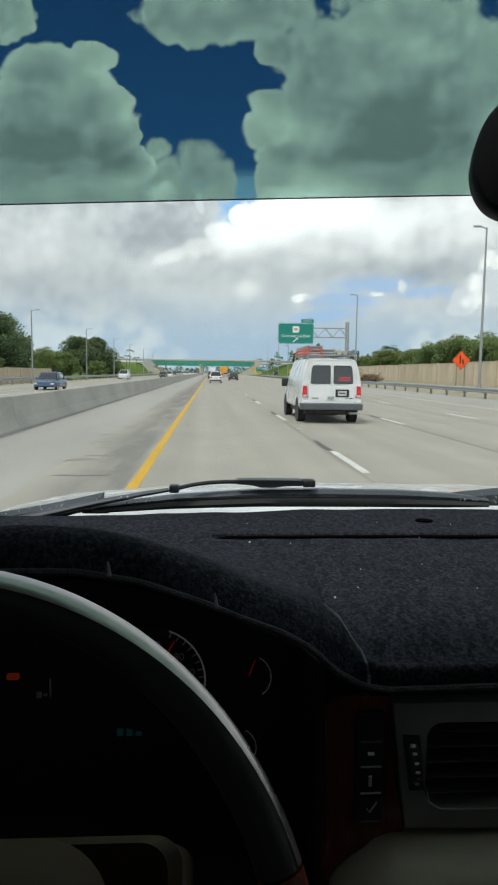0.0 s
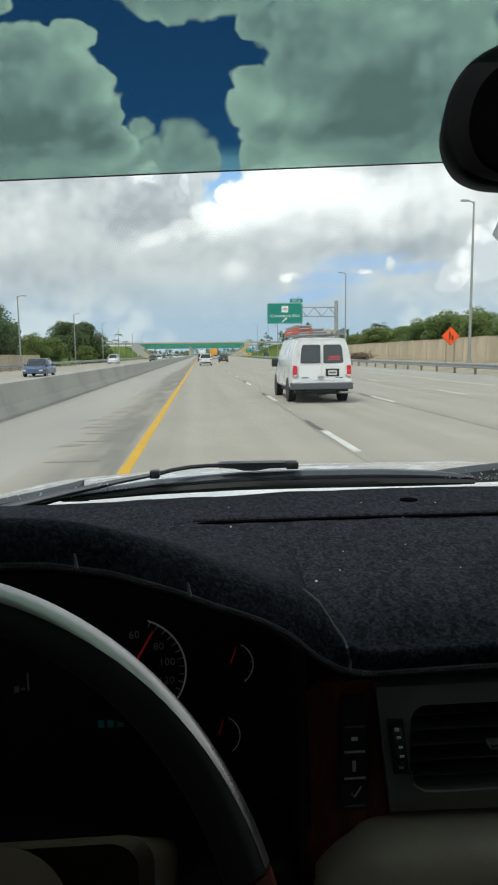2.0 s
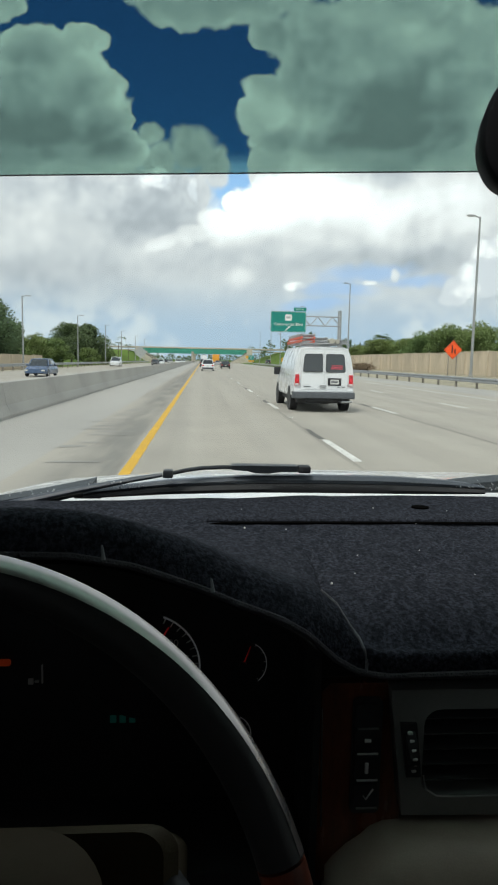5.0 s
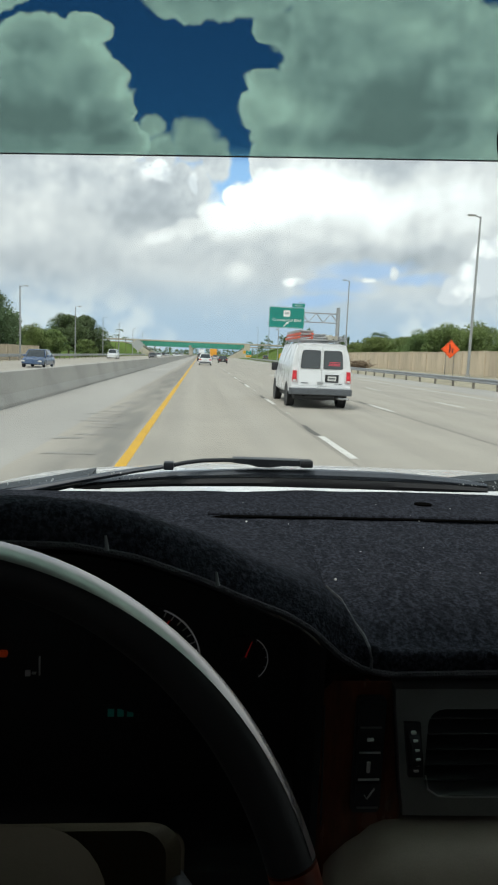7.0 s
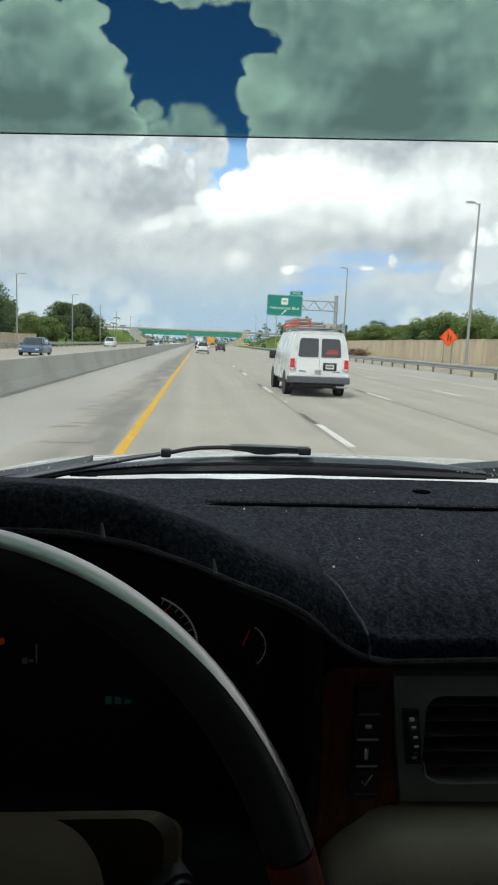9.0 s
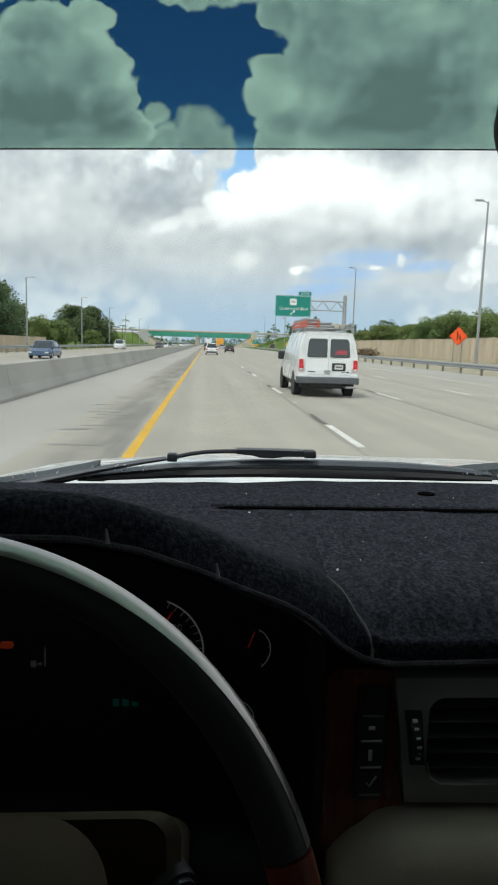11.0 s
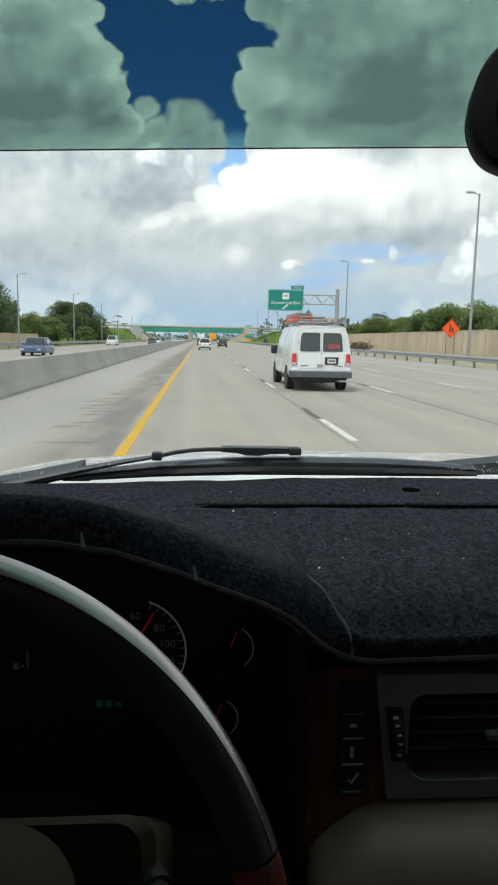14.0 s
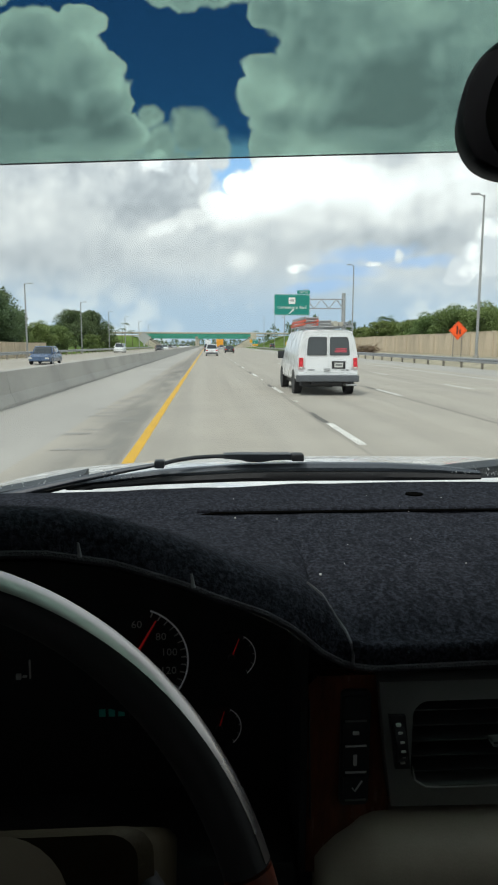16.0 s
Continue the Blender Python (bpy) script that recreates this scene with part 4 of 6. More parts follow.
def build_dashboard():
    dash_ob = thing("dashboard", "dark dashboard with wood and pewter trim under a felt cover", "dashboard")
    bm = B()
    box(bm, -0.54, 0.139, 0.812, 1.15, 0.98, 1.34, 0.01)
    box(bm, 0.146, 1.34, 0.692, 1.15, 0.98, 1.275, 0.01)
    part("body", bm, BLACK, dash_ob, "black plastic dashboard body")
    # binnacle lining under the felt
    bm = B()
    xs = np.linspace(-0.53, 0.143, 30)
    ring(bm, [[(x, along(SEAM, x)[0] + 0.02, along(SEAM, x)[1] - 0.016), (x, 0.78, along(SEAM, x)[1] - 0.03), (x, 0.82, along(SEAM, x)[1] - 0.035)] for x in xs], closed=False)
    part("binnacle_lining", bm, BLACK, dash_ob)
    part("binnacle_side", plate(B(), [(0.139, 1.0), (0.146, 1.0), (0.146, 1.318), (0.139, 1.318)], 0.672, 0.82), BLACK, dash_ob)
    # wood panel
    outline = [(0.1475, 1.030), (0.1475, 1.262), (0.158, 1.272), (0.223, 1.272), (0.236, 1.150), (0.243, 1.118), (0.243, 1.030)]
    bm = plate(B(), outline, 0.678, 0.693)
    part("wood_panel", fill(bm), WOOD, dash_ob, "glossy red-brown burl wood panel")
    part("wood_edge", tube(B(), [(0.1485, 0.676, 1.245), (0.150, 0.675, 1.17), (0.152, 0.676, 1.10)], 0.0012, 6), CHROME, dash_ob, "thin bright edge")
    # switch column
    sw = part("switch_column", plate(B(), rounded(0.184, 0.217, 1.118, 1.256, 0.006), 0.672, 0.679), BLACK, dash_ob, "column of black push switches")
    for i, z in enumerate((1.238, 1.208, 1.176, 1.142)):
        key = part("switch", plate(B(), rounded(0.186 + 0.0006 * i, 0.213 + 0.0006 * i, z - 0.0135, z + 0.0135, 0.003), 0.6685, 0.674), BLACK, sw)
        part("bright_strip", box(B(), 0.188 + 0.0006 * i, 0.212 + 0.0006 * i, 0.6672, 0.6690, z - 0.0160, z - 0.0144), SILVER if i in (0, 3) else PRINT_DIM, sw)
    for (x0, z0, x1, z1) in ((0.1965, 1.2085, 0.2035, 1.2085), (0.2000, 1.170, 0.2000, 1.182)):
        part("symbol", tube(B(), [(x0, 0.6678, z0), (x1, 0.6678, z1)], 0.0022, 6), PRINT_DIM, sw)
    part("check_mark", tube(B(), [(0.1975, 0.6678, 1.142), (0.2005, 0.6678, 1.1375), (0.2085, 0.6678, 1.150)], 0.0010, 6), PRINT_DIM, sw)
    # padded knee panel
    rows = []
    for x, drop in ((0.158, 0.055), (0.166, 0.044), (0.182, 0.028), (0.197, 0.018), (0.210, 0.006), (0.225, 0.0), (0.258, -0.002), (0.6, 0.0), (1.0, 0.0), (1.3, 0.0)):
        top = 1.106 - drop
        rows.append([(x, y, z) for y, z in ((0.70, top - 0.004), (0.664, top), (0.640, top - 0.001), (0.618, top - 0.010), (0.604, top - 0.028), (0.597, top - 0.055), (0.597, top - 0.10), (0.61, top - 0.16), (0.70, top - 0.18))])
    part("knee_pad", fill(ring(B(), rows)), TAN, dash_ob, "padded grey-beige vinyl lower panel")
    # lower panel under the column
    bm = box(B(), -0.54, 0.145, 0.66, 0.82, 0.70, 1.06, 0.03)
    part("lower_panel", bm, BLACK, dash_ob)


PRINT_DIM = surface("grey_print", (0.55, 0.55, 0.54), 0.6, vary=0.1, bump=0)
build_dashboard()


def build_vent():
    vent = thing("air_vent", "pewter-framed dashboard air vent with black slats and a thumb wheel", "air vent")
    hole = rounded(0.263, 0.450, 1.143, 1.246, 0.018)
    rim = [(0.2245, 1.268), (0.2262, 1.250), (0.2435, 1.112), (0.46, 1.112), (0.60, 1.112), (0.60, 1.268)]
    bm = B()
    box(bm, 0.450, 0.62, 0.664, 0.69, 1.112, 1.268)
    # frame around the opening, as strips
    front, backy = 0.664, 0.690
    n = len(hole)
    inner = [bm.verts.new((x, front + 0.001, z)) for x, z in hole]
    deep = [bm.verts.new((x, backy + 0.02, z)) for x, z in hole]
    cx, cz = 0.3565, 1.1945
    outer = []
    for x, z in hole:
        dx, dz = x - cx, z - cz
        lim = []
        if dx > 1e-6: lim.append((0.4499 - cx) / dx if dx > 0.09 else 9)
        if dz > 1e-6: lim.append((1.268 - cz) / dz)
        if dz < -1e-6: lim.append((1.112 - cz) / dz)
        if dx < -1e-6:
            # slanting left side
            lo, hi = 1.0, 4.0
            for _ in range(30):
                s = (lo + hi) / 2
                zz, xx = cz + dz * s, cx + dx * s
                left = 0.2262 + (1.250 - zz) / (1.250 - 1.112) * 0.0173
                lo, hi = (s, hi) if xx > left else (lo, s)
            lim.append(lo)
        s = min([q for q in lim if q >= 1.0] + [4.0])
        outer.append(bm.verts.new((cx + dx * s, front + 0.004, cz + dz * s)))
    edge_back = [bm.verts.new((v.co.x, backy, v.co.z)) for v in outer]
    for i in range(n):
        j = (i + 1) % n
        bm.faces.new((outer[i], outer[j], inner[j], inner[i]))
        bm.faces.new((inner[i], inner[j], deep[j], deep[i]))
        bm.faces.new((outer[j], outer[i], edge_back[i], edge_back[j]))
    part("frame", fill(bm), SILVER, vent, "pewter plastic frame")
    part("duct", plate(B(), rounded(0.262, 0.451, 1.142, 1.247, 0.018), 0.708, 0.714), BLACK, vent, "dark duct behind the slats")
    for i in range(5):
        z = 1.160 + 0.0185 * i
        bm = ring(B(), [[(x, 0.668, z - 0.0012), (x, 0.667, z + 0.0006), (x, 0.694, z + 0.0045), (x, 0.694, z + 0.0030)] for x in (0.2655, 0.45)])
        part("slat", fill(bm), SLATGREY, vent)
    part("tab", box(B(), 0.352, 0.395, 0.655, 0.670, 1.1935, 1.2005, 0.002), SILVER, vent, "silver slider tab")
    part("tab_edge", box(B(), 0.352, 0.395, 0.6535, 0.6552, 1.1990, 1.2006), CHROME, vent)
    part("bright_lip", tube(B(), [(0.2645 + 0.0, 0.664, 1.168), (0.268, 0.663, 1.152), (0.280, 0.663, 1.1435), (0.30, 0.663, 1.142), (0.45, 0.663, 1.142)], 0.0010, 6), SILVER_BRIGHT, vent, "bright lower lip")
    slot = [(0.2355, 1.231), (0.2535, 1.231), (0.2615, 1.167), (0.2445, 1.167)]
    part("wheel_slot", plate(B(), slot, 0.6622, 0.668), BLACK, vent)
    wheel = part("thumb_wheel", disc(B(), (0.2485, 0.676, 1.199), (1, 0, 0.12), 0.027, 0.011, 28), BLACK, vent, "black ribbed thumb wheel with pale dots")
    for i, z in enumerate((1.2215, 1.2145, 1.206, 1.1965, 1.188, 1.176)):
        x = 0.2455 + (1.2215 - z) * 0.14
        b = 0.0018 if i < 4 else 0.0014
        part("dot", box(B(), x - 0.0028, x + 0.0028, 0.6480 + 3.0 * abs(z - 1.199) ** 1.5, 0.6620, z - b, z + b, 0.0008, 1), PRINT if i < 3 else PRINT_DIM, wheel)


SLATGREY = surface("dark_grey_slat_plastic", (0.045, 0.047, 0.050), 0.45, vary=0.15, scale=12, grain=400, bump=0.1, depth=0.0006)
SILVER_BRIGHT = surface("bright_pewter", (0.45, 0.46, 0.45), 0.3, metal=0.6, vary=0.05, bump=0)
build_vent()


def build_cluster():
    cl = thing("instrument_cluster", "dark instrument cluster with white scales and red needles", "instrument cluster")
    part("face", plate(B(), [(-0.45, 1.02), (0.138, 1.02), (0.138, 1.33), (0.02, 1.375), (-0.45, 1.375)], 0.790, 0.808), BLACK, cl, "matt black gauge face")

    def gauge(cx, cz, r, needle_deg, labels, sweep):
        g = part("gauge", disc(B(), (cx, 0.787, cz), (0, 1, 0), r, 0.004, 48), DIAL, cl, "black round gauge")
        pts = [(cx + r * math.cos(radians(d)), 0.783, cz + r * math.sin(radians(d))) for d in np.linspace(sweep[0], sweep[1], 40)]
        # arc drawn only where the chrome ring reflects; the reflection is a glow
        part("rim", tube(B(), pts, r * 0.016, 6), RIM_GLINT, g, "thin pale arc glowing in place of the ring's reflection")
        for d in np.linspace(sweep[0] + 3, sweep[1] - 3, 13 if r > 0.05 else 5):
            c, s = math.cos(radians(d)), math.sin(radians(d))
            part("tick", tube(B(), [(cx + r * 0.88 * c, 0.7842, cz + r * 0.88 * s), (cx + r * 0.97 * c, 0.7842, cz + r * 0.97 * s)], r * 0.012, 5), PRINT_DIM, g)
        for text, d in labels:
            words(text, r * 0.2, PRINT_DIM, pose(cx + r * 0.68 * math.cos(radians(d)), 0.7845, cz + r * 0.68 * math.sin(radians(d)), 90, 0, 0), g, depth=0.0003)
        c, s = math.cos(radians(needle_deg)), math.sin(radians(needle_deg))
        part("needle", tube(B(), [(cx - 0.1 * r * c, 0.780, cz - 0.1 * r * s), (cx + 0.88 * r * c, 0.780, cz + 0.88 * r * s)], [r * 0.034, r * 0.014], 6), NEEDLE, g, "red pointer")
        part("hub", disc(B(), (cx, 0.779, cz), (0, 1, 0), r * 0.16, 0.006, 20), BLACK, g)

    gauge(-0.059, 1.243, 0.070, 60, (("60", 82), ("80", 40), ("100", 12), ("120", -18)), (-45, 70))
    gauge(0.066, 1.246, 0.030, 70, (), (-50, 60))
    gauge(0.050, 1.150, 0.028, 75, (), (-50, 60))
    part("warning_lamp", plate(B(), rounded(-0.240, -0.224, 1.2455, 1.2535, 0.003), 0.7855, 0.789), AMBER, cl, "lit amber warning lamp")
    for x0, x1, z0, z1 in ((-0.203, -0.197, 1.221, 1.228), (-0.195, -0.190, 1.2235, 1.2255), (-0.1865, -0.185, 1.222, 1.246)):
        part("display_bar", box(B(), x0, x1, 0.7855, 0.789, z0, z1), PRINT_DIM, cl)
    shown = part("gear_display", plate(B(), rounded(-0.108, -0.064, 1.163, 1.183, 0.002), 0.7865, 0.789), BLACK, cl, "dark gear display")
    for x in (-0.098, -0.086, -0.074):
        part("display_bar", box(B(), x - 0.004, x + 0.004, 0.7855, 0.7866, 1.168, 1.178), TEAL, shown)


# faint emission stands for light reflected by the chrome rings, not for a lamp
RIM_GLINT = glow("backlit_dial_rim", (0.8, 0.82, 0.85), 0.03)
DIAL = surface("matt_black_dial", (0.016, 0.017, 0.021), 0.7, vary=0.1, bump=0)
build_cluster()


def build_wheel():
    c, R, tilt = Vector((-0.166, 0.291, 1.284)), 0.2345, 22.0
    sw = thing("steering_wheel", "black steering wheel with a painted grey highlight and wood sections", "steering wheel", at=pose(*c, rx=-tilt))

    def rim(name, a0, a1, r, material, label, turns=None):
        """A length of the rim; turns: the part of the round section that it covers, in degrees, where it is a strip."""
        rows = []
        for a in np.linspace(a0, a1, 60):
            if turns is None:
                section_turns = np.linspace(0, 2 * math.pi, 24, endpoint=False)
            else:
                section_turns = np.radians(np.linspace(turns[0] + 34 * smooth01(80 - a, 0, 60), turns[1], 16))
            ca, sa = math.cos(radians(a)), math.sin(radians(a))
            rows.append([((R + r * math.cos(t)) * ca, r * 1.15 * math.sin(t), (R + r * math.cos(t)) * sa) for t in section_turns])
        part(name, fill(ring(B(), rows, closed=turns is None)), material, sw, label)

    rim("leather_rim", 18, 178, 0.0138, RIMBLACK, "black leather rim")
    # added strip: the windscreen's highlight on the rim, put into shape and colour
    rim("trim_strip", 18.3, 177.7, 0.0142, RIM_HIGHLIGHT, "satin grey strip standing for the highlight along the outside of the rim", (-74, 100))
    rim("wood_rim", -60, 17.6, 0.0140, WOODRIM, "glossy red-brown wood rim section")
    rim("wood_rim", 178.4, 240, 0.0140, WOODRIM, "glossy red-brown wood rim section")
    rim("leather_rim", 240.4, 299.6, 0.0138, RIMBLACK, "black leather rim")
    rows = []
    for y, s in ((-0.082, 0.40), (-0.080, 0.62), (-0.074, 0.82), (-0.062, 0.93), (-0.045, 0.98), (-0.02, 1.0), (0.03, 0.98)):
        rows.append([(p[0] * s, y, p[1] * s) for p in rounded(-0.126, 0.126, -0.13, 0.086, 0.045, 8)])
    hub = part("hub", fill(ring(B(), rows)), HUBTAN, sw, "brown padded hub")
    for a in (-8, 188, 250, 290):
        ca, sa = math.cos(radians(a)), math.sin(radians(a))
        part("spoke", tube(B(), [(0.09 * ca, 0.015, 0.07 * sa - 0.01), (0.165 * ca, 0.012, 0.165 * sa), (R * ca, 0.0, R * sa)], [0.036, 0.022, 0.014], 10, 0.6), BLACK, sw)


WOODRIM = surface("polished_red_brown_rim_wood", (0.16, 0.032, 0.016), 0.38, vary=0.35, scale=22, grain=160, bump=0.02, spec=0.3, stretch=(1, 1, 0.25))
RIMBLACK = surface("black_leather", (0.013, 0.012, 0.014), 0.5, vary=0.2, scale=12, grain=300, bump=0.2, depth=0.0008)
HUBTAN = surface("brown_hub_vinyl", (0.062, 0.047, 0.028), 0.75, spec=0.15, vary=0.10, scale=9, grain=500, bump=0.2, depth=0.0008)
build_wheel()


def build_column():
    colm = thing("steering_column", "dark brown steering column cowl with a black ignition lock", "steering column")
    rows = []
    for y, s in ((0.412, 0.92), (0.422, 1.0), (0.50, 1.0), (0.62, 1.02), (0.74, 1.02)):
        rows.append([(-0.13 + (x + 0.13) * s, y, 1.22 + (z - 1.22) * s - (y - 0.42) * 0.80) for x, z in rounded(-0.245, -0.003, 1.13, 1.300, 0.022, 6)])
    part("cowl", fill(ring(B(), rows)), DARKTAN, colm, "dark brown vinyl cowl")
    part("ignition_lock", tube(B(), [(-0.022, 0.44, 1.244), (-0.004, 0.408, 1.244)], 0.016, 24), BLACK, colm, "black ignition lock barrel")
    part("lock_ring", tube(B(), [(-0.006, 0.4105, 1.244), (-0.002, 0.4035, 1.244)], 0.013, 24), GLOSSBLACK, colm)


build_column()


def build_mirror():
    mir = thing("rear_view_mirror", "black rear-view mirror on the windscreen", "mirror")
    out = [(0.246, 1.824), (0.2495, 1.846), (0.258, 1.864), (0.271, 1.878), (0.290, 1.889), (0.32, 1.897), (0.47, 1.902), (0.49, 1.895), (0.503, 1.87), (0.505, 1.83), (0.497, 1.792), (0.475, 1.774), (0.39, 1.7735), (0.307, 1.775), (0.28, 1.778), (0.2625, 1.786), (0.252, 1.799), (0.247, 1.813)]
    out = [tuple(q) for q in catmull(out + out[:1], 4)][:-1]
    rows = []
    for y, s in ((0.556, 0.96), (0.558, 0.985), (0.564, 1.0), (0.595, 0.94), (0.615, 0.75)):
        rows.append([(0.385 + (x - 0.385) * s, y, 1.828 + (z - 1.828) * s) for x, z in out])
    part("housing", fill(ring(B(), rows)), MIRRORBLACK, mir, "black plastic housing")
    glass = [(0.385 + (x - 0.385) * 0.86, 1.826 + (z - 1.826) * 0.80) for x, z in out]
    part("glass", fill(plate(B(), glass, 0.5545, 0.5562)), MIRROR, mir, "dark dimmed mirror glass")
    part("stem", tube(B(), [(0.39, 0.60, 1.845), (0.39, 0.62, 1.87), (0.39, screen_y(0.39, 1.90) - 0.008, 1.90)], 0.012, 12), BLACK, mir)
    # dotted black print on the glass round the stem
    dots = B()
    for i in range(52):
        for j in range(28):
            x, z = 0.270 + 0.0036 * i + 0.0018 * (j % 2), 1.868 + 0.0036 * j
            far = (x - 0.37) ** 2 / 0.0105 + (z - 1.925) ** 2 / 0.0035
            if far < 1:
                y, r = screen_y(x, z) - 0.0095, 0.0014 - 0.0006 * far
                dots.faces.new([dots.verts.new((x + r * math.cos(t), y - 0.82 * r * math.sin(t), z - 0.006 + 0.58 * r * math.sin(t))) for t in np.linspace(0, 2 * math.pi, 7)[:-1]])
    tagged(part("dot_print", dots, BLACK, windscreen, "dotted black print on the glass"), kind="stuff")
    box_ob = thing("toll_transponder", "small white and black box stuck to the windscreen", "transponder")
    bm = fill(ring(B(), [[(0.398, 0.785, 1.765), (0.398, 0.80, 1.775), (0.412, 0.775, 1.830), (0.412, 0.755, 1.818)], [(0.47, 0.785, 1.765), (0.47, 0.80, 1.775), (0.47, 0.775, 1.830), (0.47, 0.755, 1.818)]]))
    part("case", bm, BLACK, box_ob, "black plastic case")
    bm = fill(ring(B(), [[(0.3965, 0.784, 1.766), (0.3965, 0.801, 1.777), (0.4105, 0.776, 1.832), (0.4105, 0.754, 1.819)], [(0.3978, 0.784, 1.766), (0.3978, 0.801, 1.777), (0.4118, 0.776, 1.832), (0.4118, 0.754, 1.819)]]))
    part("side", bm, SILVER_BRIGHT, box_ob, "pale side plate")


build_mirror()


def build_hood():
    """The domed white bonnet, seen over the dashboard."""
    bm = B()
    prof = ((1.28, 1.345), (1.36, 1.348), (1.5, 1.346), (1.65, 1.337), (1.8, 1.323), (1.95, 1.303), (2.1, 1.275), (2.3, 1.22), (2.45, 1.15), (2.52, 1.05), (2.54, 0.85))
    rows = []
    for y, z in prof:
        row = []
        for x in np.linspace(-0.62, 1.42, 48):
            d = abs(x - XC) / 1.02
            drop = 0.055 * d ** 2 + 0.045 * max(0, d - 0.72) ** 2 / 0.08
            bulge = 0.006 * math.exp(-((abs(x - XC) - 0.42) / 0.10) ** 2)
            row.append(bm.verts.new((x, y, z - drop + bulge + 0.002)))
        rows.append(row)
    for a, b in zip(rows, rows[1:]):
        for i in range(len(a) - 1):
            bm.faces.new((a[i], a[i + 1], b[i + 1], b[i]))
    fill(bm)
    tagged(part("bonnet", bm, WETWHITE), "wet white bonnet of the car, beaded with rain", "car bonnet")


build_hood()


BLADEGREY = surface("blue_grey_rubber", (0.055, 0.066, 0.082), 0.5, vary=0.2, scale=10, grain=200, bump=0.1, depth=0.001)


def build_wipers():
    # the wiper with its tip pointing to the middle of the screen
    w = thing("windscreen_wiper", "black windscreen wiper with a jointed arm, parked", "wiper", group="wipers")
    part("arm", tube(B(), [(-0.50, 1.185, 1.325), (-0.36, 1.215, 1.352), (-0.206, 1.225, 1.385), (-0.11, 1.225, 1.404), (-0.063, 1.225, 1.412)], [0.011, 0.010, 0.008, 0.0060, 0.0050], 10, 0.8), BLADEGREY, w, "black painted arm")
    part("joint", box(B(), -0.062, -0.043, 1.214, 1.236, 1.407, 1.422, 0.003), GLOSSBLACK, w)
    part("link", tube(B(), [(-0.045, 1.226, 1.415), (-0.02, 1.236, 1.4195), (0.012, 1.246, 1.4225), (0.05, 1.252, 1.4235), (0.075, 1.255, 1.4230)], 0.0040, 8), GLOSSBLACK, w)
    bm = ring(B(), [[(x, y0, z0), (x, y0, z1), (x, y0 + 0.022, z1 + 0.001), (x, y0 + 0.022, z0)] for x, y0, z0, z1 in
                    ((0.068, 1.246, 1.4195, 1.4275), (0.10, 1.248, 1.4165, 1.4275), (0.115, 1.248, 1.4125, 1.4275), (0.14, 1.250, 1.4115, 1.4270), (0.165, 1.252, 1.4150, 1.4265), (0.198, 1.254, 1.4150, 1.4258))])
    part("blade_holder", fill(bm), GLOSSBLACK, w, "dark grey blade holder")
    part("end_cap", box(B(), 0.199, 0.2235, 1.250, 1.278, 1.4125, 1.4265, 0.003), BLACK, w, "black rubber end cap")
    # the long blade lying across the foot of the screen
    v = thing("windscreen_wiper", "long black wiper blade lying along the foot of the screen", "wiper", group="wipers")
    top = ((-0.214, 1.3745), (-0.20, 1.380), (-0.053, 1.3965), (0.111, 1.405), (0.233, 1.4055), (0.392, 1.403), (0.50, 1.397), (0.582, 1.388))
    low = ((-0.214, 1.365), (-0.20, 1.3655), (-0.053, 1.371), (0.111, 1.373), (0.233, 1.372), (0.392, 1.3705), (0.50, 1.3705), (0.582, 1.372))
    xs = np.linspace(-0.212, 0.58, 40)
    zt, zl = np.interp(xs, *zip(*top)), np.interp(xs, *zip(*low))
    rows, rub = [], []
    for x, a, b in zip(xs, zt, zl):
        mid = b + (a - b) * 0.52
        y = 1.268 - 0.10 * (x - XC) ** 2
        rows.append([(x, y, mid + 0.0012), (x, y - 0.002, (a + mid) / 2), (x, y + 0.004, a), (x, y + 0.020, a), (x, y + 0.022, mid)])
        rub.append([(x, y - 0.004, b), (x, y - 0.006, (b + mid) / 2 - 0.001), (x, y - 0.002, mid), (x, y + 0.012, mid), (x, y + 0.012, b)])
    part("spoiler", fill(ring(B(), rows)), BLADEGREY, v, "blue-grey blade spoiler")
    part("rubber", fill(ring(B(), rub)), BLACK, v, "black rubber blade")
    part("root", box(B(), -0.232, -0.180, 1.245, 1.262, 1.3610, 1.3700, 0.002), BLACK, v)
    # dark cowl grille below the corners of the screen
    for n, (x0, x1, tilt) in enumerate(((-0.62, -0.17, 1), (0.47, 1.40, -1))):
        bm = ring(B(), [[(x, 1.275 - 0.1 * (x - XC) ** 2, z0), (x, 1.275 - 0.1 * (x - XC) ** 2, z1), (x, 1.325 - 0.1 * (x - XC) ** 2, z1 + 0.003), (x, 1.325 - 0.1 * (x - XC) ** 2, z0)]
                        for x, z0, z1 in (((-0.62, 1.30, 1.326), (-0.357, 1.344, 1.3625), (-0.289, 1.352, 1.3735), (-0.219, 1.3685, 1.387), (-0.195, 1.374, 1.3925)) if n == 0 else ((0.47, 1.371, 1.379), (0.55, 1.372, 1.391), (0.66, 1.374, 1.402), (1.40, 1.35, 1.39)))])
        tagged(part("cowl_panel", fill(bm), WETGREY), "dark grey plastic cowl beaded with rain", "cowl panel")


WETGREY = surface("wet_dark_grey_plastic", (0.045, 0.053, 0.06), 0.7, vary=0.3, scale=30, grain=300, bump=0.3, depth=0.001)
build_wipers()


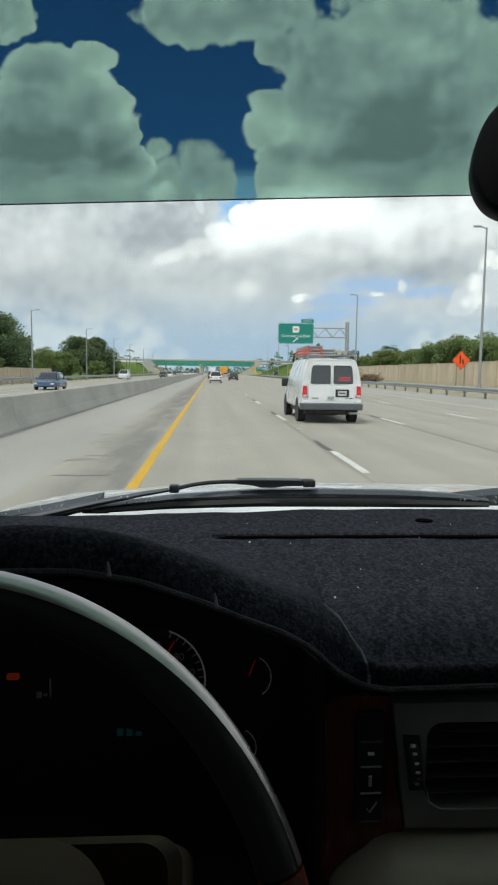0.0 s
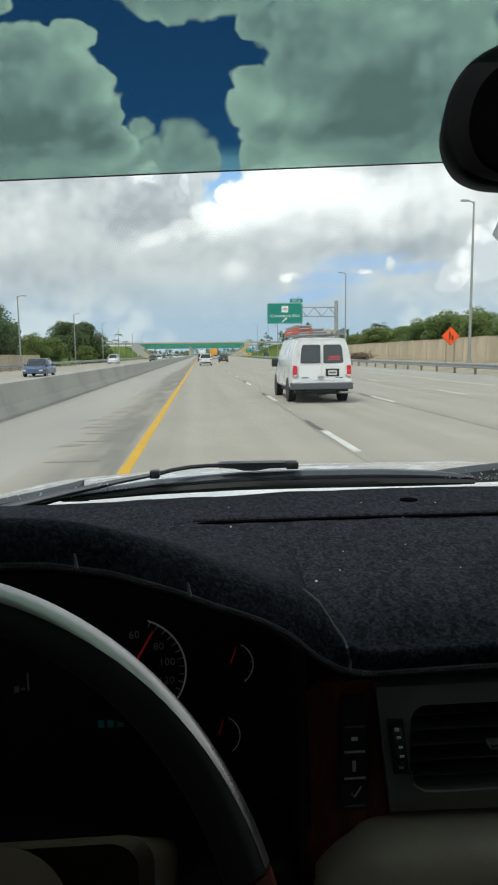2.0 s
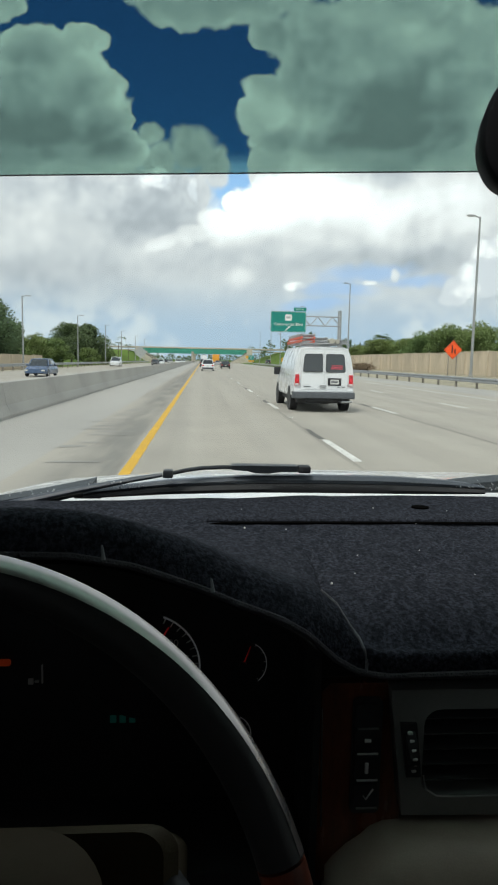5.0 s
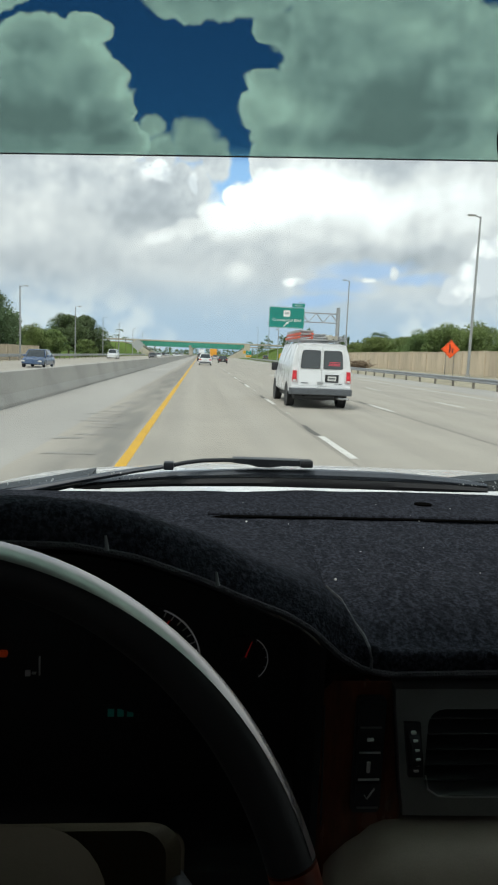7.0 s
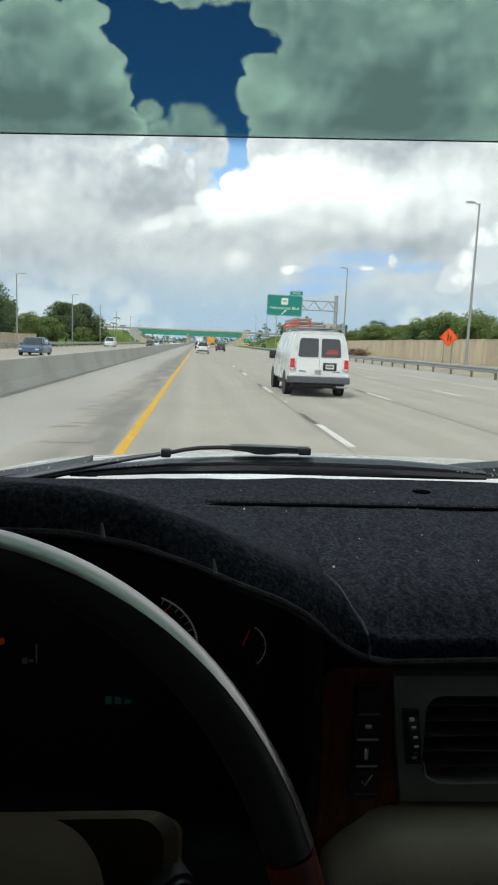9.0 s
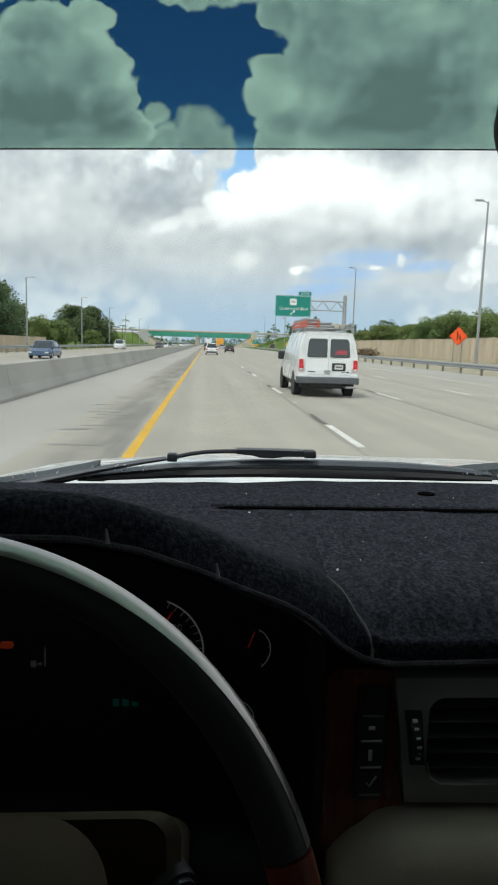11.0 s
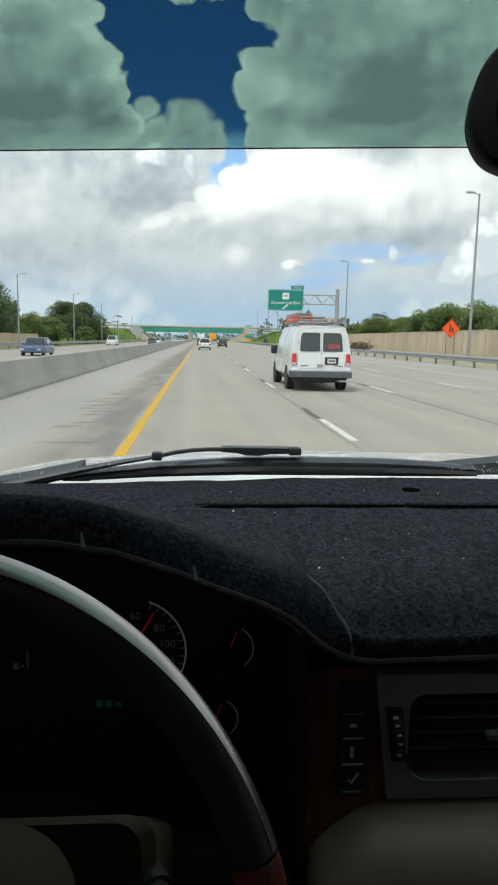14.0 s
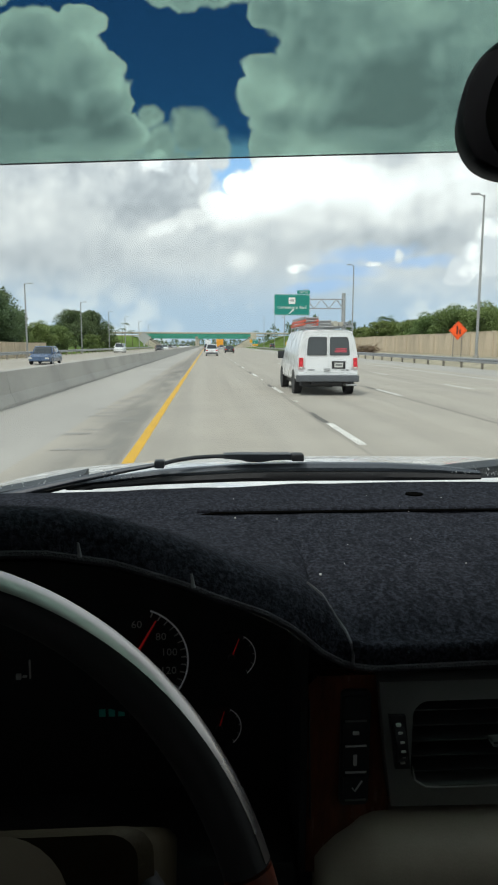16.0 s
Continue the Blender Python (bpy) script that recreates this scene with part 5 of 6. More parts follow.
def build_drops():
    """Rain beads near the foot of the windscreen."""
    rnd = random.Random(8)
    bm = B()
    for i in range(420):
        if i < 190:
            x = rnd.uniform(-0.42, -0.10)
            z = 1.345 + (x + 0.42) * 0.085 + abs(rnd.gauss(0, 0.012))
        elif i < 330:
            x = rnd.uniform(0.10, 0.56)
            z = 1.369 + abs(rnd.gauss(0, 0.004))
        else:
            x = rnd.uniform(0.52, 0.80)
            z = 1.378 + abs(rnd.gauss(0, 0.010))
        r = rnd.uniform(0.0006, 0.0017) * (1.0 + 0.5 * (i < 190) * rnd.random())
        m = Matrix.LocRotScale((x, screen_y(x, z) + 0.001, z), None, (r, r * 0.5, r * rnd.uniform(0.8, 1.4)))
        bmesh.ops.create_icosphere(bm, subdivisions=1, radius=1.0, matrix=m)
    d = tagged(part("rain_drops", bm, DROP), "clear rain beads on the foot of the windscreen", "rain drops", kind="stuff")
    d.visible_shadow = False


DROP = surface("rain_bead", (0.55, 0.58, 0.60), 0.05, vary=0.3, bump=0, coat=1.0)
build_drops()


# bring the cabin to true size round the eye
SHRINK = Matrix.Translation(EYE) @ Matrix.Scale(CABIN, 4) @ Matrix.Translation(-EYE)
for ob in [o for o in bpy.data.objects if o not in OUTSIDE and o.parent is None]:
    ob.matrix_basis = SHRINK @ ob.matrix_basis
# ---------------------------------------------------------------- vehicles


def wheel_parts(parent, x, y, r, width, outward):
    tyre_rows = [(-width / 2, r * 0.80), (-width / 2, r * 0.93), (-width * 0.36, r), (width * 0.36, r), (width / 2, r * 0.93), (width / 2, r * 0.80)]
    rows = [[(x + a, y + rr * math.cos(t), r + rr * math.sin(t)) for a, rr in tyre_rows] for t in np.linspace(0, 2 * math.pi, 25)]
    w = part("wheel", fill(ring(B(), rows, closed=True, caps=False)), TYRE, parent, "black tyre on a steel rim")
    part("rim", disc(B(), (x + outward * width * 0.30, y, r), (1, 0, 0), r * 0.82, width * 0.25, 20), STEEL, w)


def section(y, hb, ht, z0, z1, belt=0.45, r=0.12):
    """A cross-section of a vehicle body: upright below the belt, leaning in above."""
    zb = z0 + (z1 - z0) * belt
    half = [(hb * 0.94, z0), (hb, z0 + 0.07), (hb, zb), (hb + (ht - hb) * 0.55, zb + (z1 - zb) * 0.62), (ht, z1 - r), (ht - r * 0.35, z1 - r * 0.25), (ht - r * 1.3, z1), (ht * 0.4, z1 + 0.012)]
    return [(x, y, z) for x, z in half] + [(-x, y, z) for x, z in half[::-1]]


def build_van(at):
    van = thing("van", "white cargo van with two rear doors and a loaded roof rack", "van", at=at)
    rows = [section(0.02, 0.93, 0.76, 0.52, 2.00), section(0.0, 0.97, 0.80, 0.50, 2.06), section(0.10, 0.995, 0.825, 0.48, 2.10), section(0.5, 1.0, 0.83, 0.46, 2.12), section(3.55, 1.0, 0.83, 0.46, 2.12),
            section(3.9, 1.0, 0.80, 0.46, 2.06), section(4.65, 0.99, 0.86, 0.46, 1.30, 0.7), section(5.3, 0.95, 0.80, 0.48, 1.12, 0.7), section(5.42, 0.85, 0.7, 0.52, 1.02, 0.7)]
    for i in (0, 1, 2):
        rows[i] = [(x, y + 0.085 * max(0, (z - 1.15)), z) for x, y, z in rows[i]]
    part("body", fill(ring(B(), rows)), WHITEPAINT, van, "white painted body")

    def rear(z):
        return 0.085 * max(0, z - 1.15)

    def slab_on_rear(name, outline, material, y0, y1, parent, label=""):
        bm = ring(B(), [[(x, y0 + rear(z), z) for x, z in outline], [(x, y1 + rear(z), z) for x, z in outline]])
        return part(name, fill(bm), material, parent, label)

    for s in (-1, 1):
        door = slab_on_rear("rear_door", [(s * x, z) for x, z in ((0.008, 0.74), (0.75, 0.74), (0.755, 1.2), (0.70, 1.80), (0.655, 1.96), (0.60, 1.985), (0.008, 1.985))], WHITEPAINT, -0.014, 0.05, van, "white rear door with a window")
        win = [(s * x, z) for x, z in ((0.065, 1.33), (0.12, 1.315), (0.64, 1.315), (0.685, 1.34), (0.652, 1.76), (0.61, 1.855), (0.56, 1.87), (0.10, 1.87), (0.065, 1.84))]
        slab_on_rear("window_seal", [((x - s * 0.37) * 1.05 + s * 0.37, (z - 1.59) * 1.07 + 1.59) for x, z in win], BLACK, -0.019, 0.0, door)
        slab_on_rear("window", win, DARKGLASS, -0.023, 0.0, door, "dark tinted rear window")
        lamp = slab_on_rear("tail_lamp", [(s * x, z) for x, z in ((0.815, 0.86), (0.955, 0.86), (0.965, 0.90), (0.945, 1.22), (0.815, 1.22))], REDLENS, -0.022, 0.06, van, "red tail lamp")
        slab_on_rear("lower_lens", [(s * x, z) for x, z in ((0.825, 0.868), (0.945, 0.868), (0.945, 0.93), (0.825, 0.93))], CLEARLENS, -0.028, 0.0, lamp, "clear reversing lens")
        slab_on_rear("bright_lens", [(s * x, z) for x, z in ((0.84, 1.00), (0.92, 1.00), (0.92, 1.09), (0.84, 1.09))], LAMPRED, -0.027, 0.0, lamp, "brighter red lens")
        for z in (0.95, 1.62):
            slab_on_rear("hinge", [(s * x, z + dz) for x, dz in ((0.752, -0.035), (0.79, -0.035), (0.79, 0.035), (0.752, 0.035))], WHITEPAINT, -0.02, 0.03, door)
        arm = part("door_mirror", box(B(), s * 0.93, s * 1.20, 4.05, 4.20, 1.12, 1.42, 0.04), BLACK, van, "black door mirror")
    for i in range(3):
        slab_on_rear("sticker_bar", [(x, 1.415 + 0.048 * i + dz) for x, dz in ((0.20 + 0.02 * i, -0.014), (0.60, -0.014), (0.60, 0.014), (0.20 + 0.02 * i, 0.014))], STICKER, -0.0255, -0.02, van, "red sticker lettering in the window" if i == 0 else "")
    slab_on_rear("door_handle", [(-0.14, 0.80), (0.06, 0.80), (0.06, 0.885), (-0.14, 0.885)], STEEL, -0.045, 0.0, van, "grey latch handle")
    holder = slab_on_rear("plate_holder", [(0.12, 0.87), (0.56, 0.87), (0.56, 1.115), (0.12, 1.115)], BLACK, -0.032, 0.0, van, "black number plate frame")
    slab_on_rear("number_plate", [(0.20, 0.915), (0.48, 0.915), (0.48, 1.065), (0.20, 1.065)], CLEARLENS, -0.037, -0.02, holder, "pale number plate")
    slab_on_rear("plate_bar", [(0.235, 0.97), (0.445, 0.97), (0.445, 1.015), (0.235, 1.015)], BUMPER, -0.040, -0.03, holder)
    slab_on_rear("badge_bar", [(-0.66, 0.815), (-0.44, 0.815), (-0.44, 0.845), (-0.66, 0.845)], BUMPER, -0.02, 0.0, van)
    slab_on_rear("badge_bar", [(0.44, 0.815), (0.54, 0.815), (0.54, 0.835), (0.44, 0.835)], BUMPER, -0.02, 0.0, van)
    slab_on_rear("badge", [(0.58, 0.81), (0.68, 0.81), (0.68, 0.845), (0.58, 0.845)], BUMPER, -0.02, 0.0, van)
    bm = B()
    ring(bm, [[(x, y + (0.14 if abs(x) > 0.97 else 0.0), z) for y, z in ((-0.20, 0.47), (-0.20, 0.52), (-0.18, 0.64), (-0.06, 0.66), (0.10, 0.66), (0.10, 0.45), (-0.16, 0.45))] for x in (-1.02, -0.95, -0.3, 0.3, 0.95, 1.02)])
    part("bumper", fill(bm), BUMPER, van, "dark grey step bumper")
    part("rear_skirt", box(B(), -0.96, 0.96, -0.012, 0.10, 0.655, 0.735, 0.015), WHITEPAINT, van)
    part("tow_hitch", box(B(), -0.55, 0.45, -0.02, 0.5, 0.34, 0.45, 0.03), BLACK, van)
    part("exhaust", tube(B(), [(0.55, 0.4, 0.36), (0.60, -0.1, 0.35), (0.92, -0.14, 0.35)], 0.035, 10), STEEL, van)
    part("underbody", box(B(), -0.85, 0.85, 0.2, 5.2, 0.28, 0.50, 0.03), BLACK, van)
    for s in (-1, 1):
        for y in (1.05, 4.55):
            arch = part("wheel_arch", disc(B(), (s * 0.985, y, 0.40), (1, 0, 0), 0.43, 0.04, 28), BLACK, van)
            wheel_parts(van, s * 0.86, y, 0.365, 0.24, s)
        part("side_line", box(B(), s * 0.992, s * 1.006, 0.15, 3.4, 1.20, 1.225, 0.004), WHITEPAINT, van)
    # rack
    rack = thing("roof_rack", "grey steel roof rack on the van", "roof rack", at=at)
    for s in (-1, 1):
        part("side_rail", tube(B(), [(s * 0.78, 0.10, 2.30), (s * 0.78, 3.4, 2.30)], 0.02, 8), STEEL, rack)
        for y in (0.15, 1.2, 2.3, 3.3):
            part("leg", tube(B(), [(s * 0.80, y, 2.06), (s * 0.78, y, 2.32)], 0.018, 8), STEEL, rack)
    for y in (0.15, 1.2, 2.3, 3.3):
        part("cross_bar", tube(B(), [(-0.80, y, 2.22), (0.80, y, 2.22)], 0.022, 8), STEEL, rack)
        part("upright", tube(B(), [(0.70, y, 2.22), (0.70, y, 2.42)], 0.016, 8), STEEL, rack)
    for n, (x0, x1, z, m) in enumerate(((-0.78, -0.36, 2.245, REDFIBRE), (-0.74, -0.34, 2.36, REDFIBRE), (-0.32, 0.10, 2.26, STEEL), (-0.72, -0.30, 2.46, STEEL), (-0.26, 0.12, 2.36, STEEL))):
        lad = thing("ladder", ("red-orange fibreglass ladder lying on the roof rack", "second red-orange fibreglass ladder on top", "grey aluminium ladder on the roof rack", "grey aluminium ladder on top of the red ladders", "short grey ladder on top of another")[n], "ladder", group="ladders", at=at)
        for x in (x0, x1):
            part("stile", box(B(), x - 0.02, x + 0.02, 0.0 + 0.1 * n, 3.5, z, z + 0.085, 0.008), m, lad)
        for i in range(9):
            part("rung", tube(B(), [(x0, 0.2 + 0.36 * i, z + 0.042), (x1, 0.2 + 0.36 * i, z + 0.042)], 0.016, 6), STEEL, lad)
    for n, (x, z, r) in enumerate(((0.24, 2.31, 0.085), (0.42, 2.30, 0.075))):
        roll = tagged(part("rolled_tarpaulin", tube(B(), [(x, 0.1, z), (x + 0.02, 1.2, z + 0.01), (x, 2.4, z)], [r, r * 1.1, r * 0.9], 14), ROLLCLOTH, at=at), "pale rolled tarpaulin tied on the roof rack", "tarpaulin")
    for n in range(5):
        pp = tagged(part("pipe", tube(B(), [(0.52 + 0.05 * n, -0.1 + 0.07 * n, 2.26 + 0.05 * (n % 3)), (0.50 + 0.06 * n, 3.2, 2.26 + 0.05 * (n % 3))], 0.02, 8), STEEL, at=at), "long grey pipe on the roof rack", "pipe", "pipes on the rack")


LAMPRED = surface("bright_red_lens", (0.85, 0.03, 0.05), 0.2, vary=0.05, bump=0, coat=0.6)
STICKER = surface("red_sticker", (0.55, 0.06, 0.09), 0.6, vary=0.1, bump=0)
ROLLCLOTH = surface("pale_canvas", (0.45, 0.43, 0.37), 0.9, vary=0.2, scale=4, grain=60, bump=0.4)
build_van(pose(3.95, 21.5, 0))


def build_car(name, label, paint, at, tall=1.45, length=4.6, boxy=0.0):
    car = thing(name, label, "car" if tall < 1.7 else "vehicle", "vehicles on the road", at=at)
    L = length
    belt = tall * 0.60
    rows = [section(0.0, 0.78, 0.70, 0.34, belt * 0.92, 0.6, 0.08), section(0.12, 0.88, 0.78, 0.24, belt, 0.6, 0.08), section(L * 0.3, 0.91, 0.82, 0.22, belt + 0.02, 0.6, 0.08), section(L * 0.70, 0.91, 0.82, 0.22, belt, 0.6, 0.08),
            section(L * 0.93, 0.86, 0.74, 0.24, belt * 0.86, 0.6, 0.08), section(L, 0.74, 0.62, 0.32, belt * 0.72, 0.6, 0.08)]
    part("body", fill(ring(B(), rows)), paint, car)
    r0, r1 = (L * 0.10, L * 0.62) if boxy else (L * 0.17, L * 0.60)
    back, front = r0 + (0.15 if boxy else 0.45), r1
    glass = []
    for f, z in ((0.0, belt - 0.02), (0.55, belt + 0.55 * (tall - belt)), (0.92, tall - 0.06), (1.0, tall - 0.04)):
        w, y0, y1 = 0.82 - 0.17 * f ** 1.5, (r0 - 0.12) + (back - r0 + 0.12) * f ** 1.25, (r1 + 0.62) + (front - r1 - 0.62) * f ** 0.9
        glass.append([(x, y, z) for x, y in ((-w * 0.86, y0), (w * 0.86, y0), (w, y0 + 0.18), (w, y1 - 0.22), (w * 0.84, y1), (-w * 0.84, y1), (-w, y1 - 0.22), (-w, y0 + 0.18))])
    part("glasshouse", fill(ring(B(), glass)), DARKGLASS, car, "dark window glass")
    roof = [[(x * s, (back + front) / 2 + (y - (back + front) / 2) * s, z) for x, y in ((-0.56, back - 0.03), (0.56, back - 0.03), (0.67, back + 0.16), (0.67, front - 0.2), (0.56, front + 0.04), (-0.56, front + 0.04), (-0.67, front - 0.2), (-0.67, back + 0.16))] for s, z in ((1.0, tall - 0.065), (0.985, tall - 0.03), (0.88, tall - 0.004), (0.6, tall + 0.006))]
    part("roof", fill(ring(B(), roof)), paint, car)
    for s in (-1, 1):
        part("pillar", tube(B(), [(s * 0.76, r1 + 0.52, belt - 0.02), (s * 0.72, r1 + 0.28, belt + 0.5 * (tall - belt)), (s * 0.63, r1 - 0.02, tall - 0.05)], 0.035, 6), paint, car)
        part("pillar", tube(B(), [(s * 0.82, (r0 + r1) / 2 + 0.15, belt - 0.02), (s * 0.66, (r0 + r1) / 2 + 0.1, tall - 0.05)], 0.035, 6), paint, car)
        part("door_mirror", box(B(), s * 0.84, s * 1.02, r1 + 0.22, r1 + 0.34, belt - 0.02, belt + 0.13, 0.03), paint, car)
        part("pillar", tube(B(), [(s * 0.80, r0 - 0.1, belt - 0.02), (s * 0.63, r0 + (0.15 if boxy else 0.44), tall - 0.05)], 0.045, 6), paint, car)
        part("tail_lamp", box(B(), s * 0.55, s * 0.84, -0.015, 0.08, belt * 0.72, belt * 0.88, 0.02), REDLENS, car, "red tail lamp")
        part("headlamp", box(B(), s * 0.50, s * 0.78, L - 0.10, L + 0.012, belt * 0.52, belt * 0.66, 0.02), CLEARLENS, car, "clear headlamp")
        for y in (L * 0.19, L * 0.80):
            wheel_parts(car, s * 0.80, y, 0.32, 0.2, s)
    part("rear_bumper", box(B(), -0.80, 0.80, -0.05, 0.1, 0.30, 0.52, 0.04), paint if not boxy else BUMPER, car)
    part("number_plate", box(B(), -0.16, 0.16, -0.06, -0.04, 0.56, 0.68), CLEARLENS, car)
    return car


def build_truck(name, label, paint, at, cab_y=5.2):
    tr = thing(name, label, "truck", "vehicles on the road", at=at)
    part("cargo_box", box(B(), -1.2, 1.2, 0.0, cab_y, 0.95, 3.5, 0.05), paint, tr)
    part("cab", box(B(), -1.1, 1.1, cab_y + 0.15, cab_y + 2.0, 0.6, 2.6, 0.15), paint, tr)
    part("windscreen", box(B(), -0.95, 0.95, cab_y + 1.96, cab_y + 2.02, 1.6, 2.35, 0.02), DARKGLASS, tr)
    part("chassis", box(B(), -0.9, 0.9, 0.1, cab_y + 1.9, 0.5, 0.95, 0.03), BLACK, tr)
    part("underride_bar", box(B(), -1.1, 1.1, -0.05, 0.1, 0.5, 0.65, 0.02), BLACK, tr)
    for s in (-1, 1):
        part("tail_lamp", box(B(), s * 0.8, s * 1.05, -0.06, 0.02, 0.7, 0.85), REDLENS, tr)
        for y in (1.2, cab_y + 1.2):
            wheel_parts(tr, s * 0.95, y, 0.45, 0.3, s)


BLUEPAINT = surface("blue_car_paint", (0.06, 0.105, 0.20), 0.3, vary=0.05, bump=0, coat=0.6)
BLACKPAINT = surface("black_car_paint", (0.02, 0.021, 0.024), 0.3, vary=0.1, bump=0, coat=0.6)
SILVERPAINT = surface("silver_car_paint", (0.42, 0.43, 0.44), 0.35, metal=0.3, vary=0.05, bump=0, coat=0.5)
REDPAINT = surface("dark_red_car_paint", (0.22, 0.02, 0.02), 0.3, vary=0.05, bump=0, coat=0.6)
YELLOWPAINT = surface("yellow_truck_paint", (0.75, 0.33, 0.03), 0.4, vary=0.08, bump=0)
build_car("car", "white sport utility car driving ahead", WHITEPAINT, pose(0.75, 96, 0), 1.68, 4.6, 1)
build_car("car", "dark saloon car driving ahead", BLACKPAINT, pose(4.4, 128, 0))
build_car("car", "black sport utility car far ahead", BLACKPAINT, pose(0.3, 150, 0), 1.75, 4.7, 1)
build_car("car", "dark pickup-like car far ahead in the outer lane", BLACKPAINT, pose(25, 255, 0.4), 1.75, 4.9, 1)
build_car("car", "silver car far ahead", SILVERPAINT, pose(4.6, 205, 0))
build_truck("truck", "yellow box truck far ahead", YELLOWPAINT, pose(4.6, 235, 0))
build_truck("truck", "white box truck far ahead", WHITEPAINT, pose(0.6, 285, 0))
build_car("car", "blue saloon car on the opposite carriageway", BLUEPAINT, pose(-13.1, 58.0, 0, 0, 0, 180))
build_car("car", "white pickup-like car on the opposite carriageway", WHITEPAINT, pose(-16.5, 132, 0, 0, 0, 180), 1.8, 5.2, 1)
build_car("car", "black car on the opposite carriageway with lit headlamps", BLACKPAINT, pose(-11.5, 168, 0, 0, 0, 180))
build_car("car", "white car on the opposite carriageway", WHITEPAINT, pose(-11.8, 195, 0, 0, 0, 180))
build_car("car", "dark red car on the opposite carriageway", REDPAINT, pose(-15.2, 215, 0, 0, 0, 180))
for i, (x, y, m) in enumerate(((-9, 262, WHITEPAINT), (-13, 275, SILVERPAINT), (-8.5, 310, WHITEPAINT), (-12.5, 330, WHITEPAINT), (-16, 300, BLACKPAINT))):
    build_car("car", "small distant car near the overpass", m, pose(x, y, 0, 0, 0, 180))

# ---------------------------------------------------------------- lamps and signs


def build_lamp(at, h=14.4):
    lamp = thing("street_lamp", "tall grey aluminium street lamp with one flat head", "street lamp", "street lamps", at=at)
    part("base", disc(B(), (0, 0, 0.1), (0, 0, 1), 0.24, 0.5, 12), CONCRETE, lamp)
    part("pole", tube(B(), [(0, 0, 0.2), (0, 0, h * 0.5), (0, 0, h)], [0.14, 0.11, 0.075], 12), POLE, lamp)
    part("arm", tube(B(), [(0, 0, h - 0.15), (-0.35, 0, h + 0.02), (-0.9, 0, h + 0.06)], [0.05, 0.045, 0.04], 8), POLE, lamp)
    head = ring(B(), [[(x, y, z) for y, z in ((-0.16 * s, h + 0.02), (0.16 * s, h + 0.02), (0.14 * s, h + 0.14), (-0.14 * s, h + 0.14))] for x, s in ((-0.45, 0.6), (-0.6, 1.0), (-1.05, 1.0), (-1.2, 0.6))])
    part("head", fill(head), POLE, lamp)
    part("lens", box(B(), -1.05, -0.6, -0.12, 0.12, h - 0.005, h + 0.02), CLEARLENS, lamp)
    return lamp


first = build_lamp(pose(24.6, 60, 0.4))
for y in (113, 163, 213, 263, 313):
    copy_thing(first, pose(24.6 + (2.0 if y > 250 else 0), y, 0.4))
for y in (95, 136, 174, 208, 250, 290):
    copy_thing(first, pose(-24.8, y, -0.3, 0, 0, 180) @ Matrix.Diagonal((1, 1, 0.70, 1)))


